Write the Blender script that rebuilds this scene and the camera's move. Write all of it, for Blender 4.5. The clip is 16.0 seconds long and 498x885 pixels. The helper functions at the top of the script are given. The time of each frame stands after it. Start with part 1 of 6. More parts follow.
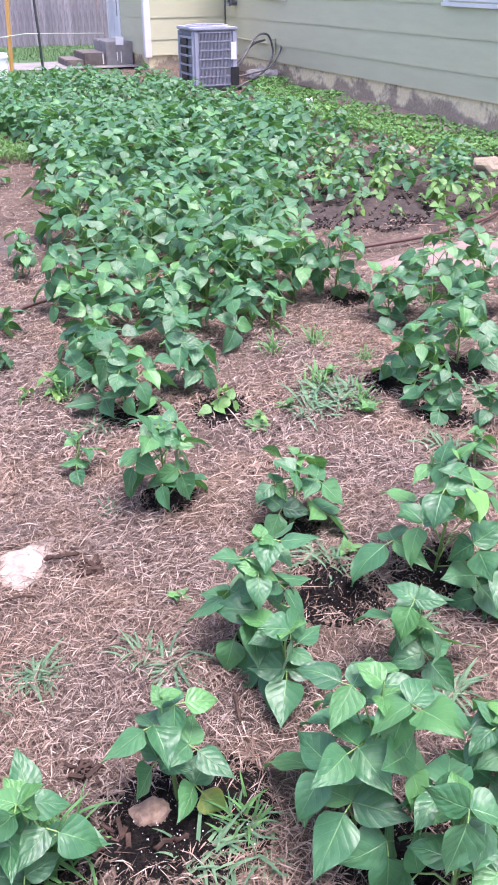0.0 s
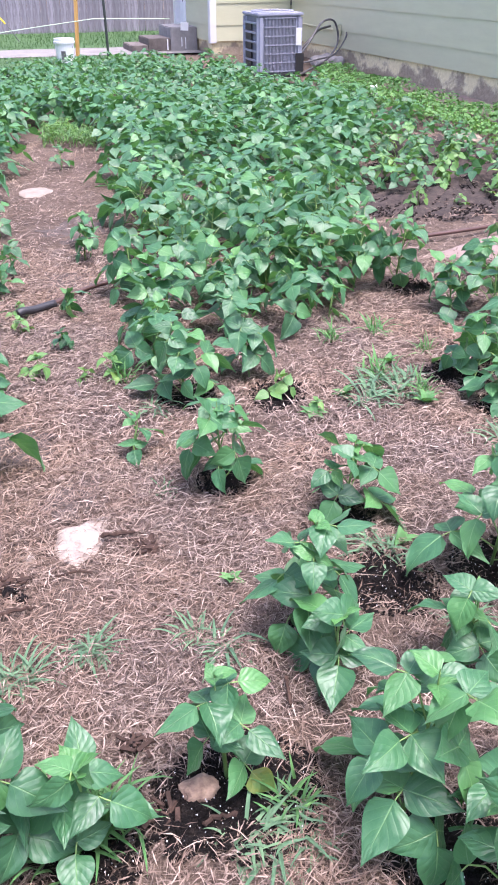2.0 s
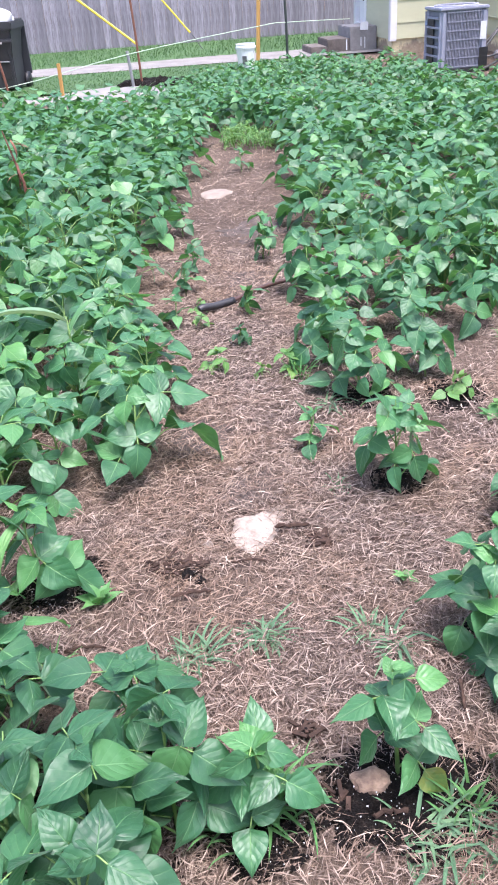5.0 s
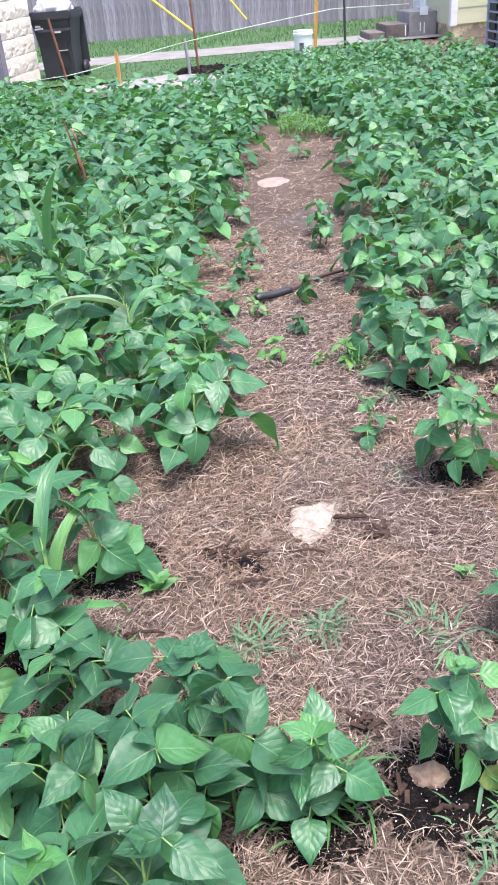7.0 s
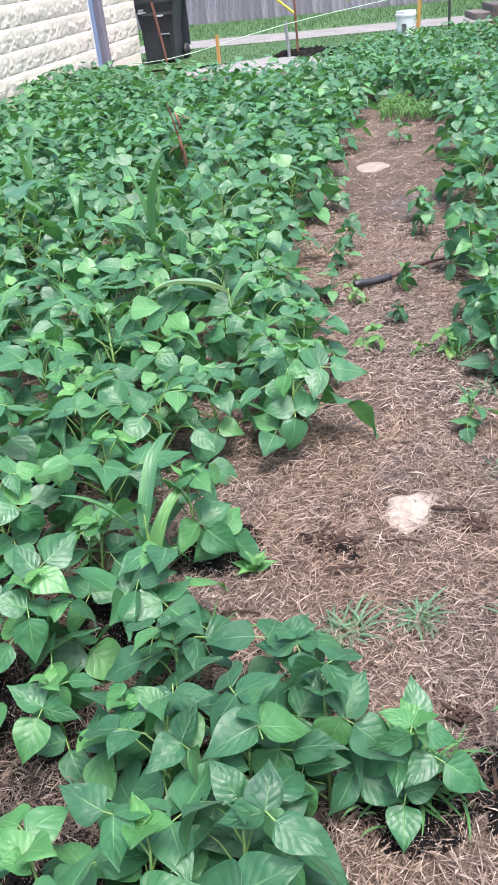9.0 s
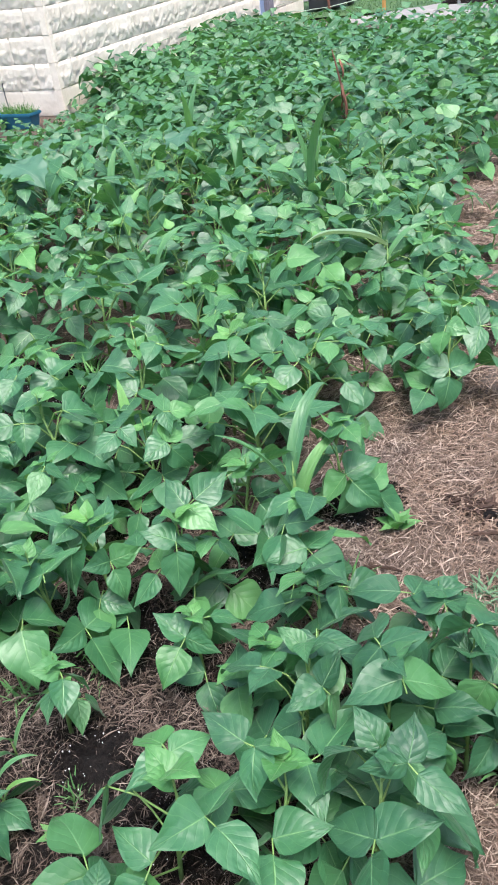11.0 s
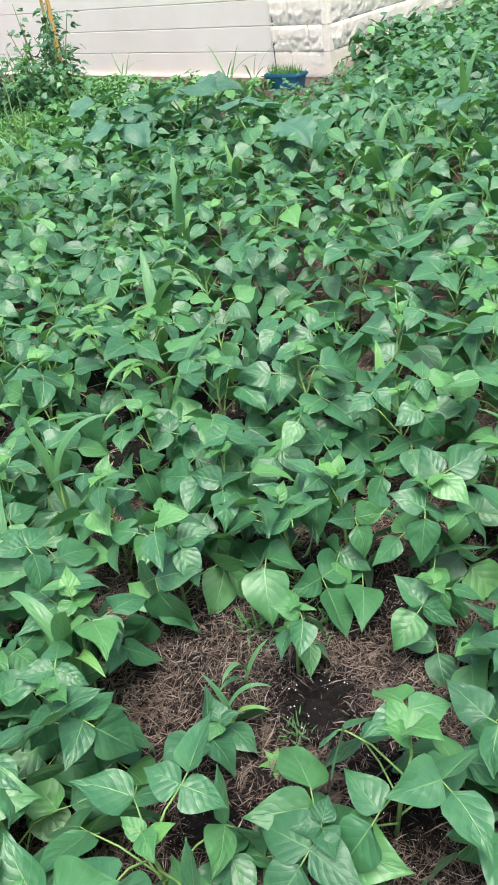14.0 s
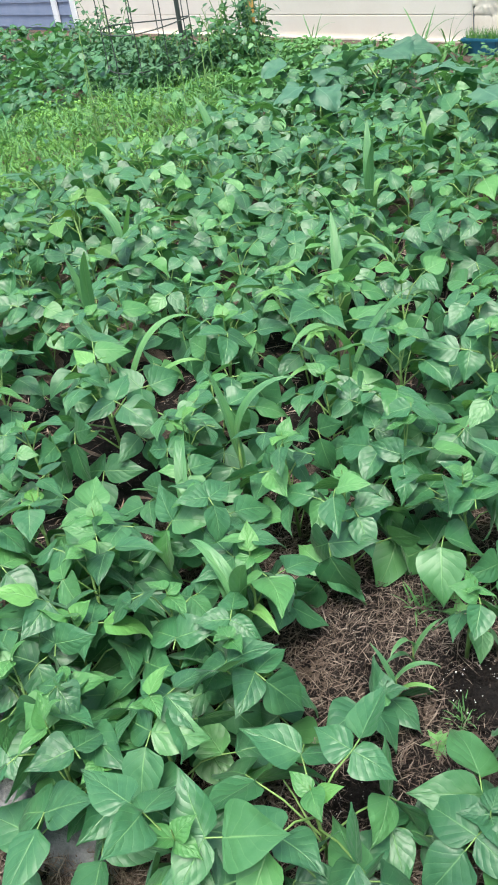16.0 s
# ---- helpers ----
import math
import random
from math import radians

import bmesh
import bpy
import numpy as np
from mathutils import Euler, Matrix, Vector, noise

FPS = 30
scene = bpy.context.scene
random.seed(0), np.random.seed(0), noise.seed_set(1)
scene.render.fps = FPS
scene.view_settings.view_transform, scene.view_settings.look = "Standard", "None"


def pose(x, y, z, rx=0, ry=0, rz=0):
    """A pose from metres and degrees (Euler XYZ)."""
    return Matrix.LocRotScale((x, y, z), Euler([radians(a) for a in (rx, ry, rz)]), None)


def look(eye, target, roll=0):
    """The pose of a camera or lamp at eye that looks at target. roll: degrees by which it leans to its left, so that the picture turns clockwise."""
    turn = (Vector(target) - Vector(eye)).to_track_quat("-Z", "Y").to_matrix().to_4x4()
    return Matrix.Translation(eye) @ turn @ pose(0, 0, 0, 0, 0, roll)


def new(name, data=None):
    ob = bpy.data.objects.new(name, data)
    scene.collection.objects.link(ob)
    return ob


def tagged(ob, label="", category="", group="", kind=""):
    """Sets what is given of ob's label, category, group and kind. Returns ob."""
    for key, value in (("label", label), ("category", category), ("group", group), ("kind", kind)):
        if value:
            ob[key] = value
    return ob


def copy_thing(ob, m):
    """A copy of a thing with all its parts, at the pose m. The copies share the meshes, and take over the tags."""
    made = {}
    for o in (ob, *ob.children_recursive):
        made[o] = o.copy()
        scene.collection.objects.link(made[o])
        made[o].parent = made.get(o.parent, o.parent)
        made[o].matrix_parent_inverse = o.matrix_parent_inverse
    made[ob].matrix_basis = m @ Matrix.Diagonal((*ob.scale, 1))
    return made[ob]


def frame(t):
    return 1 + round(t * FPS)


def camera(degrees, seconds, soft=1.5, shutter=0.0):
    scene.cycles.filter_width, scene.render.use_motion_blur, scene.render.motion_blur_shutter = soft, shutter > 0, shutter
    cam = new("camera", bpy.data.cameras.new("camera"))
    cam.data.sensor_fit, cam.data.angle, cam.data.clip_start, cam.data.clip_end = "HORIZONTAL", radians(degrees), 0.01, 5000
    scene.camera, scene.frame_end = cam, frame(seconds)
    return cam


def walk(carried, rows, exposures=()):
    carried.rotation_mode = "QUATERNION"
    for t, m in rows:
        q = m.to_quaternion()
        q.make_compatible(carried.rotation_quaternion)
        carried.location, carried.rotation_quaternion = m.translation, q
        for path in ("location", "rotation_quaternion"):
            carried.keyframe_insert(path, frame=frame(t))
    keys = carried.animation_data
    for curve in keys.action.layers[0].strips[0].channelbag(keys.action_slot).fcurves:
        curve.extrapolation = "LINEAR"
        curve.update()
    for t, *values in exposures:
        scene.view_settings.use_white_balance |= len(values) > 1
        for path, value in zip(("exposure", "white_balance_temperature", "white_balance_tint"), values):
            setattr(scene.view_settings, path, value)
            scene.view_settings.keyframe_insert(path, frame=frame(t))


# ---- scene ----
cam = camera(33.8, 16.0, 1.8)
PATH = [
    (0, (0.002, 0.004, 1.497), (-0.004, 1.736, 0.498), -0.2),
    (0.5, (-0.003, 0.002, 1.498), (-0.037, 1.735, 0.499), -0.1),
    (1, (-0.006, 0.003, 1.497), (-0.066, 1.732, 0.495), -0.1),
    (1.5, (-0.012, 0.002, 1.49), (-0.101, 1.726, 0.48), -0.2),
    (2, (-0.02, -0.003, 1.484), (-0.147, 1.712, 0.463), -0.3),
    (2.5, (-0.027, -0.007, 1.48), (-0.207, 1.693, 0.442), -0.5),
    (3, (-0.038, -0.014, 1.479), (-0.293, 1.672, 0.435), -1.2),
    (3.5, (-0.049, -0.021, 1.481), (-0.38, 1.659, 0.448), -2.1),
    (4, (-0.053, -0.033, 1.488), (-0.458, 1.64, 0.469), -3.1),
    (6.5, (-0.104, -0.045, 1.476), (-0.69, 1.579, 0.467), -4.8),
    (7, (-0.107, -0.049, 1.485), (-0.72, 1.559, 0.464), -5.1),
    (7.5, (-0.112, -0.053, 1.481), (-0.761, 1.544, 0.466), -5.3),
    (8, (-0.125, -0.063, 1.488), (-0.821, 1.51, 0.467), -5.6),
    (8.2, (-0.133, -0.07, 1.505), (-0.848, 1.489, 0.477), -5.8),
    (10.3, (-0.179, -0.099, 1.485), (-1.12, 1.319, 0.434), -6.8),
    (10.5, (-0.188, -0.106, 1.483), (-1.157, 1.284, 0.42), -7.0),
    (11, (-0.208, -0.113, 1.474), (-1.251, 1.204, 0.389), -7.7),
    (11.5, (-0.235, -0.13, 1.47), (-1.353, 1.127, 0.388), -8.0),
    (12, (-0.252, -0.149, 1.476), (-1.44, 1.049, 0.401), -8.3),
    (12.5, (-0.257, -0.161, 1.473), (-1.496, 0.989, 0.404), -8.5),
    (13, (-0.261, -0.174, 1.474), (-1.536, 0.931, 0.401), -8.4),
    (13.5, (-0.273, -0.199, 1.479), (-1.598, 0.844, 0.404), -8.3),
    (14, (-0.291, -0.224, 1.474), (-1.67, 0.736, 0.39), -8.6),
    (14.5, (-0.314, -0.241, 1.477), (-1.746, 0.632, 0.388), -8.7),
    (15, (-0.33, -0.269, 1.48), (-1.816, 0.51, 0.392), -9.0),
    (15.5, (-0.341, -0.288, 1.483), (-1.863, 0.415, 0.392), -9.2),
    (16, (-0.349, -0.303, 1.471), (-1.892, 0.342, 0.374), -9.6),
]
walk(cam, [(t, look(eye, target, roll)) for t, eye, target, roll in PATH],
     exposures=[(0, 1.98, 6100, 30), (3.5, 1.95, 6050, 24), (6.5, 1.88, 6150, 18), (10.5, 1.68, 6250, 12), (12.5, 1.60, 6350, 12), (16, 1.62, 6550, 4)])


# ---- sky and sun ----
world = bpy.data.worlds.new("sky")
scene.world = world
world.use_nodes = True
wn = world.node_tree
sky = wn.nodes.new("ShaderNodeTexSky")
sky.sky_type, sky.sun_disc = "NISHITA", False
sky.sun_elevation, sky.sun_rotation = radians(74), radians(123)
sky.air_density, sky.dust_density, sky.ozone_density = 1.0, 4.0, 1.0
wn.nodes["Background"].inputs[1].default_value = 0.12
wn.links.new(sky.outputs[0], wn.nodes["Background"].inputs[0])
sun = new("sun", bpy.data.lights.new("sun", "SUN"))
sun.data.energy, sun.data.angle, sun.data.color = 1.8, radians(26), (1.0, 0.96, 0.90)
sun.matrix_world = look((4.0, -2.6, 16.5), (0, 0, 0))


# ---- materials ----
class Nodes:
    """A node tree under construction."""

    def __init__(self, name, rough=0.8, metal=0.0, spec=0.5):
        self.mat = bpy.data.materials.new(name)
        self.mat.use_nodes = True
        self.t = self.mat.node_tree
        self.b = self.t.nodes["Principled BSDF"]
        self.b.inputs["Roughness"].default_value = rough
        self.b.inputs["Metallic"].default_value = metal
        self.b.inputs["Specular IOR Level"].default_value = spec
        self.coord = self.t.nodes.new("ShaderNodeTexCoord")

    def link(self, a, b):
        self.t.links.new(a, b)

    def put(self, socket, value):
        if hasattr(value, "links"):
            self.link(value, socket)
        else:
            socket.default_value = value

    def mapped(self, scale=(1, 1, 1), which="Object", turn=0.0):
        n = self.t.nodes.new("ShaderNodeMapping")
        n.inputs["Scale"].default_value = scale
        n.inputs["Rotation"].default_value = (0, 0, turn)
        self.link(self.coord.outputs[which], n.inputs[0])
        return n.outputs[0]

    def noise(self, scale, detail=4.0, rough=0.6, vec=None, distort=0.0):
        n = self.t.nodes.new("ShaderNodeTexNoise")
        n.inputs["Scale"].default_value, n.inputs["Detail"].default_value = scale, detail
        n.inputs["Roughness"].default_value, n.inputs["Distortion"].default_value = rough, distort
        self.link(vec if vec is not None else self.coord.outputs["Object"], n.inputs[0])
        return n.outputs[0]

    def voronoi(self, scale, vec=None):
        n = self.t.nodes.new("ShaderNodeTexVoronoi")
        n.inputs["Scale"].default_value = scale
        self.link(vec if vec is not None else self.coord.outputs["Object"], n.inputs[0])
        return n

    def maths(self, op, a, b=0.0, clamp=False):
        n = self.t.nodes.new("ShaderNodeMath")
        n.operation, n.use_clamp = op, clamp
        self.put(n.inputs[0], a)
        self.put(n.inputs[1], b)
        return n.outputs[0]

    def ramp(self, fac, *stops):
        n = self.t.nodes.new("ShaderNodeValToRGB")
        e = n.color_ramp.elements
        while len(e) < len(stops):
            e.new(0.5)
        for k, (at, c) in zip(e, stops):
            k.position, k.color = at, (*c, 1)
        self.link(fac, n.inputs[0])
        return n.outputs[0]

    def mix(self, fac, a, b, kind="MIX"):
        n = self.t.nodes.new("ShaderNodeMix")
        n.data_type, n.blend_type = "RGBA", kind
        self.put(n.inputs[0], fac)
        for s, v in ((n.inputs[6], a), (n.inputs[7], b)):
            self.put(s, (*v, 1) if isinstance(v, tuple) else v)
        return n.outputs[2]

    def lot(self):
        """A number for each piece: by object and by island."""
        o = self.t.nodes.new("ShaderNodeObjectInfo").outputs["Random"]
        i = self.t.nodes.new("ShaderNodeNewGeometry").outputs["Random Per Island"]
        return self.maths("FRACT", self.maths("ADD", o, i))

    def bump(self, height, strength=0.4, distance=0.01):
        n = self.t.nodes.new("ShaderNodeBump")
        n.inputs["Strength"].default_value, n.inputs["Distance"].default_value = strength, distance
        self.link(height, n.inputs["Height"])
        self.link(n.outputs[0], self.b.inputs["Normal"])

    def colour(self, c):
        self.put(self.b.inputs["Base Color"], (*c, 1) if isinstance(c, tuple) else c)
        return self


def plain(name, lo, hi, scale=8.0, rough=0.7, metal=0.0, bump=0.2, stretch=(1, 1, 1), fine=90.0, spec=0.5):
    """Two shades mingled at two scales, with a fine relief."""
    n = Nodes(name, rough, metal, spec)
    v = n.mapped(stretch)
    big, small = n.noise(scale, 5, 0.65, v), n.noise(fine, 3, 0.6, v)
    f = n.maths("ADD", n.maths("MULTIPLY", big, 0.7), n.maths("MULTIPLY", small, 0.3))
    lot = n.lot()
    n.colour(n.mix(n.maths("MULTIPLY", lot, 0.35), n.ramp(f, (0.33, lo), (0.66, hi)), tuple(0.7 * x for x in lo)))
    n.bump(small, bump, 0.004)
    return n.mat


def leaf_material(name, dark, mid, light, vein, through_light, gloss=0.42, pairs=5.6):
    """A leaf by its own coordinates: midrib, side veins, a fine net, puckered flesh between."""
    n = Nodes(name, gloss, 0, 0.6)
    n.b.inputs["Sheen Weight"].default_value, n.b.inputs["Sheen Roughness"].default_value = 0.06, 0.4
    lot = n.lot()
    uv = n.t.nodes.new("ShaderNodeSeparateXYZ")
    n.link(n.coord.outputs["UV"], uv.inputs[0])
    off, v = n.maths("SUBTRACT", uv.outputs[0], 0.5), uv.outputs[1]
    u = n.maths("ABSOLUTE", off)
    at = n.t.nodes.new("ShaderNodeCombineXYZ")
    n.link(uv.outputs[0], at.inputs[0])
    n.link(v, at.inputs[1])
    n.link(n.maths("MULTIPLY", lot, 40.0), at.inputs[2])
    rib = n.maths("SUBTRACT", 1.0, n.maths("DIVIDE", u, n.maths("SUBTRACT", 0.030, n.maths("MULTIPLY", v, 0.020))), True)
    phase = n.maths("MULTIPLY", n.maths("SUBTRACT", v, n.maths("MULTIPLY", n.maths("POWER", u, 0.9), 0.62)), pairs)
    phase = n.maths("ADD", n.maths("ADD", phase, n.maths("MULTIPLY", n.maths("GREATER_THAN", off, 0.0), 0.4)), 3.0)
    phase = n.maths("ADD", phase, n.maths("MULTIPLY", n.noise(3.5, 2, 0.5, at.outputs[0]), 0.5))
    away = n.maths("PINGPONG", phase, 0.5)
    side = n.maths("SUBTRACT", 1.0, n.maths("DIVIDE", away, 0.06), True)
    net = n.voronoi(17, at.outputs[0])
    net.feature = "DISTANCE_TO_EDGE"
    mesh = n.maths("SUBTRACT", 1.0, n.maths("DIVIDE", net.outputs["Distance"], 0.09), True)
    body = n.ramp(lot, (0.0, dark), (0.3, mid), (0.78, mid), (1.0, tuple(0.85 * a + 0.15 * b for a, b in zip(light, through_light))))
    blotch = n.noise(2.6, 3, 0.55, at.outputs[0])
    body = n.mix(n.maths("MULTIPLY", n.maths("SUBTRACT", blotch, 0.42, True), 1.2, True), body, light)
    body = n.mix(n.maths("MULTIPLY", mesh, 0.07), body, vein)
    spots = n.maths("GREATER_THAN", n.noise(13, 2, 0.5, at.outputs[0]), 0.80)
    body = n.mix(n.maths("MULTIPLY", spots, 0.3), body, (0.26, 0.27, 0.13))
    veins = n.maths("MAXIMUM", n.maths("MULTIPLY", rib, 0.75), n.maths("MULTIPLY", side, 0.20))
    col = n.mix(veins, body, vein)
    n.colour(col)
    n.put(n.b.inputs["Roughness"], n.maths("ADD", n.maths("MULTIPLY", blotch, 0.22), gloss - 0.06))
    flesh = n.maths("POWER", n.maths("MULTIPLY", away, 2.0), 0.55)
    relief = n.maths("ADD", n.maths("MULTIPLY", flesh, 0.13), n.maths("MULTIPLY", n.noise(4.0, 1.0, 0.4, at.outputs[0]), 0.62))
    n.bump(n.maths("SUBTRACT", relief, n.maths("MULTIPLY", rib, 0.12)), 0.60, 0.010)
    tr = n.t.nodes.new("ShaderNodeBsdfTranslucent")
    n.link(n.mix(0.5, col, through_light), tr.inputs[0])
    m = n.t.nodes.new("ShaderNodeMixShader")
    m.inputs[0].default_value = 0.25
    n.link(n.b.outputs[0], m.inputs[1])
    n.link(tr.outputs[0], m.inputs[2])
    n.link(m.outputs[0], n.t.nodes["Material Output"].inputs[0])
    return n.mat


LEAF = leaf_material("bean_leaf", (0.018, 0.079, 0.036), (0.035, 0.136, 0.056), (0.082, 0.228, 0.084), (0.20, 0.39, 0.15), (0.16, 0.43, 0.045), 0.39)
# a darker copy of the bean leaf
LEAF_DEEP = leaf_material("deeper_bean_leaf", (0.016, 0.070, 0.034), (0.026, 0.108, 0.046), (0.056, 0.172, 0.062), (0.15, 0.31, 0.13), (0.11, 0.34, 0.05), 0.43)
LEAF_YOUNG = leaf_material("young_bean_leaf", (0.040, 0.155, 0.046), (0.060, 0.200, 0.056), (0.105, 0.280, 0.076), (0.20, 0.39, 0.14), (0.20, 0.46, 0.05), 0.44)
LEAF_PALE = leaf_material("pale_bean_leaf", (0.055, 0.165, 0.042), (0.085, 0.22, 0.052), (0.15, 0.29, 0.07), (0.24, 0.38, 0.14), (0.22, 0.42, 0.03), 0.40)
LEAF_YELLOW = leaf_material("yellowed_leaf", (0.05, 0.14, 0.035), (0.075, 0.155, 0.035), (0.44, 0.30, 0.035), (0.22, 0.26, 0.08), (0.25, 0.28, 0.03))
LEAF_DARK = leaf_material("dark_leaf", (0.032, 0.105, 0.05), (0.052, 0.155, 0.068), (0.085, 0.21, 0.095), (0.13, 0.25, 0.12), (0.06, 0.2, 0.03), 0.62)
LEAF_CORN = leaf_material("maize_leaf", (0.05, 0.16, 0.07), (0.08, 0.22, 0.085), (0.15, 0.33, 0.09), (0.16, 0.3, 0.14), (0.14, 0.36, 0.05))
# paler than the other maize: the leaf's bright reflection is put into the colour
LEAF_GLINT = leaf_material("glinting_maize_leaf", (0.10, 0.21, 0.10), (0.16, 0.28, 0.15), (0.40, 0.47, 0.32), (0.30, 0.40, 0.23), (0.3, 0.45, 0.12), 0.36)
LEAF_SQUASH = leaf_material("squash_leaf", (0.034, 0.115, 0.066), (0.048, 0.150, 0.086), (0.08, 0.20, 0.11), (0.11, 0.24, 0.14), (0.10, 0.28, 0.05), 0.52)
BLADE = leaf_material("grass_blade", (0.05, 0.16, 0.045), (0.085, 0.24, 0.07), (0.14, 0.33, 0.10), (0.12, 0.26, 0.10), (0.12, 0.3, 0.03), 0.55)
BLADE_LAWN = leaf_material("lawn_blade", (0.03, 0.085, 0.028), (0.048, 0.118, 0.034), (0.08, 0.16, 0.045), (0.1, 0.17, 0.05), (0.09, 0.2, 0.03), 0.6)
BLADE_BLUE = leaf_material("crab_grass_blade", (0.06, 0.15, 0.075), (0.10, 0.21, 0.11), (0.17, 0.30, 0.16), (0.14, 0.24, 0.14), (0.12, 0.26, 0.06), 0.6)
CLOVER = leaf_material("clover_leaf", (0.05, 0.165, 0.045), (0.085, 0.235, 0.055), (0.15, 0.32, 0.08), (0.15, 0.28, 0.09), (0.16, 0.36, 0.03), 0.55)
BLADE_MEADOW = leaf_material("meadow_blade", (0.07, 0.21, 0.045), (0.115, 0.30, 0.06), (0.19, 0.40, 0.085), (0.22, 0.36, 0.1), (0.25, 0.48, 0.03), 0.6)
STEM = plain("stem", (0.11, 0.22, 0.055), (0.23, 0.36, 0.11), 20, 0.6)


def straw_material(name, dim, warm):
    n = Nodes(name, 0.75, 0, 0.3)
    lot = n.lot()
    shades = [tuple(dim * x for x in c) for c in ((0.045, 0.033, 0.028), (0.125, 0.091, 0.076), (0.235, 0.180, 0.150), (0.41, 0.340, 0.285))]
    c = n.ramp(lot, *zip((0.0, 0.3, 0.7, 1.0), shades))
    n.colour(n.mix(n.maths("MULTIPLY", n.maths("SUBTRACT", n.noise(1.6, 4), 0.42, True), warm, True), c, tuple(dim * x for x in (0.33, 0.21, 0.125))))
    return n.mat


def ground_material():
    n = Nodes("mulched_earth", 0.95, 0, 0.2)
    a, b = n.noise(1.3, 5, 0.6), n.noise(60, 4, 0.7)
    s1 = n.noise(26, 3, 0.6, n.mapped((1, 9, 1), turn=0.5), 0.6)
    s2 = n.noise(26, 3, 0.6, n.mapped((9, 1, 1), turn=0.3), 0.6)
    st = n.maths("MAXIMUM", s1, s2)
    litter = n.ramp(st, (0.38, (0.042, 0.030, 0.024)), (0.55, (0.125, 0.092, 0.072)), (0.74, (0.27, 0.205, 0.162)))
    soil = n.ramp(b, (0.3, (0.034, 0.025, 0.021)), (0.7, (0.105, 0.078, 0.062)))
    n.colour(n.mix(n.maths("MULTIPLY", n.maths("SUBTRACT", a, 0.46, True), 5.0, True), litter, soil))
    n.bump(n.maths("ADD", st, n.maths("MULTIPLY", b, 0.5)), 0.8, 0.02)
    return n.mat


def soil_material():
    n = Nodes("potting_soil", 0.95, 0, 0.2)
    b = n.noise(45, 5, 0.75)
    c = n.ramp(b, (0.3, (0.004, 0.0035, 0.0035)), (0.55, (0.013, 0.010, 0.009)), (0.78, (0.05, 0.038, 0.031)))
    v = n.voronoi(125)
    dot = n.maths("MULTIPLY", n.maths("LESS_THAN", v.outputs["Distance"], 0.2), n.maths("GREATER_THAN", n.noise(31, 2), 0.58))
    n.colour(n.mix(dot, c, (0.42, 0.40, 0.37)))
    n.bump(n.maths("ADD", b, n.noise(140, 3, 0.7)), 1.0, 0.025)
    return n.mat


def foundation_material():
    n = Nodes("stained_foundation", 0.9, 0, 0.3)
    a = n.maths("ADD", n.maths("MULTIPLY", n.noise(2.6, 2, 0.5, n.mapped((1, 1, 1.6))), 0.7), n.maths("MULTIPLY", n.noise(16, 4, 0.65), 0.3))
    b = n.noise(30, 4, 0.7)
    base = n.ramp(b, (0.3, (0.26, 0.205, 0.145)), (0.7, (0.43, 0.355, 0.265)))
    pale = n.ramp(b, (0.3, (0.68, 0.59, 0.36)), (0.7, (0.86, 0.77, 0.51)))
    up = n.t.nodes.new("ShaderNodeSeparateXYZ")
    n.link(n.coord.outputs["Object"], up.inputs[0])
    a = n.maths("ADD", a, n.maths("MULTIPLY", n.maths("SUBTRACT", up.outputs[2], 0.17), 0.9))
    n.colour(n.mix(n.maths("MULTIPLY", n.maths("SUBTRACT", a, 0.440, True), 9.0, True), base, pale))
    n.bump(n.maths("ADD", n.maths("MULTIPLY", a, 0.6), b), 0.5, 0.01)
    return n.mat


def wood_material(name, lo, hi, rough=0.85):
    n = Nodes(name, rough, 0, 0.25)
    g = n.noise(16, 6, 0.7, n.mapped((3, 3, 0.18)), 0.5)
    k = n.noise(2.5, 3, 0.6)
    c = n.ramp(g, (0.36, lo), (0.64, hi))
    c = n.mix(n.maths("MULTIPLY", n.lot(), 0.65), c, tuple(0.6 * x for x in lo))
    n.colour(n.mix(n.maths("MULTIPLY", k, 0.35), c, tuple(0.7 * x for x in hi)))
    n.bump(g, 0.5, 0.006)
    return n.mat


# the second straw is dimmed: shade under the near beans, put into its colour
STRAW, STRAW_SHADED = straw_material("straw", 1.0, 1.4), straw_material("shaded_straw", 0.62, 0.6)
EARTH, SOIL, FOUNDATION = ground_material(), soil_material(), foundation_material()
SIDING = plain("sage_siding_paint", (0.52, 0.525, 0.355), (0.58, 0.585, 0.40), 2.0, 0.5, bump=0.12, stretch=(1, 1, 6), fine=45)
TRIM = plain("white_trim_paint", (0.72, 0.73, 0.74), (0.80, 0.80, 0.80), 4, 0.45, bump=0.08)
BLOCK = plain("pale_rock_face", (0.74, 0.65, 0.53), (0.93, 0.85, 0.73), 9, 0.95, bump=1.0, fine=30, spec=0.15)
PLASTER = plain("cream_block_paint", (0.72, 0.65, 0.57), (0.80, 0.735, 0.655), 1.6, 0.9, bump=0.2, fine=60)
MORTAR = plain("mortar", (0.38, 0.36, 0.33), (0.5, 0.48, 0.44), 10, 0.95)
FENCE = wood_material("weathered_fence_board", (0.16, 0.146, 0.172), (0.45, 0.42, 0.475))
STAKE = wood_material("fresh_pine_stake", (0.50, 0.27, 0.08), (0.68, 0.42, 0.15))
DRYWOOD = wood_material("dry_twig", (0.030, 0.018, 0.014), (0.085, 0.052, 0.038))
CONCRETE = plain("old_concrete", (0.19, 0.182, 0.182), (0.38, 0.368, 0.362), 7, 0.9, bump=0.8, fine=60)
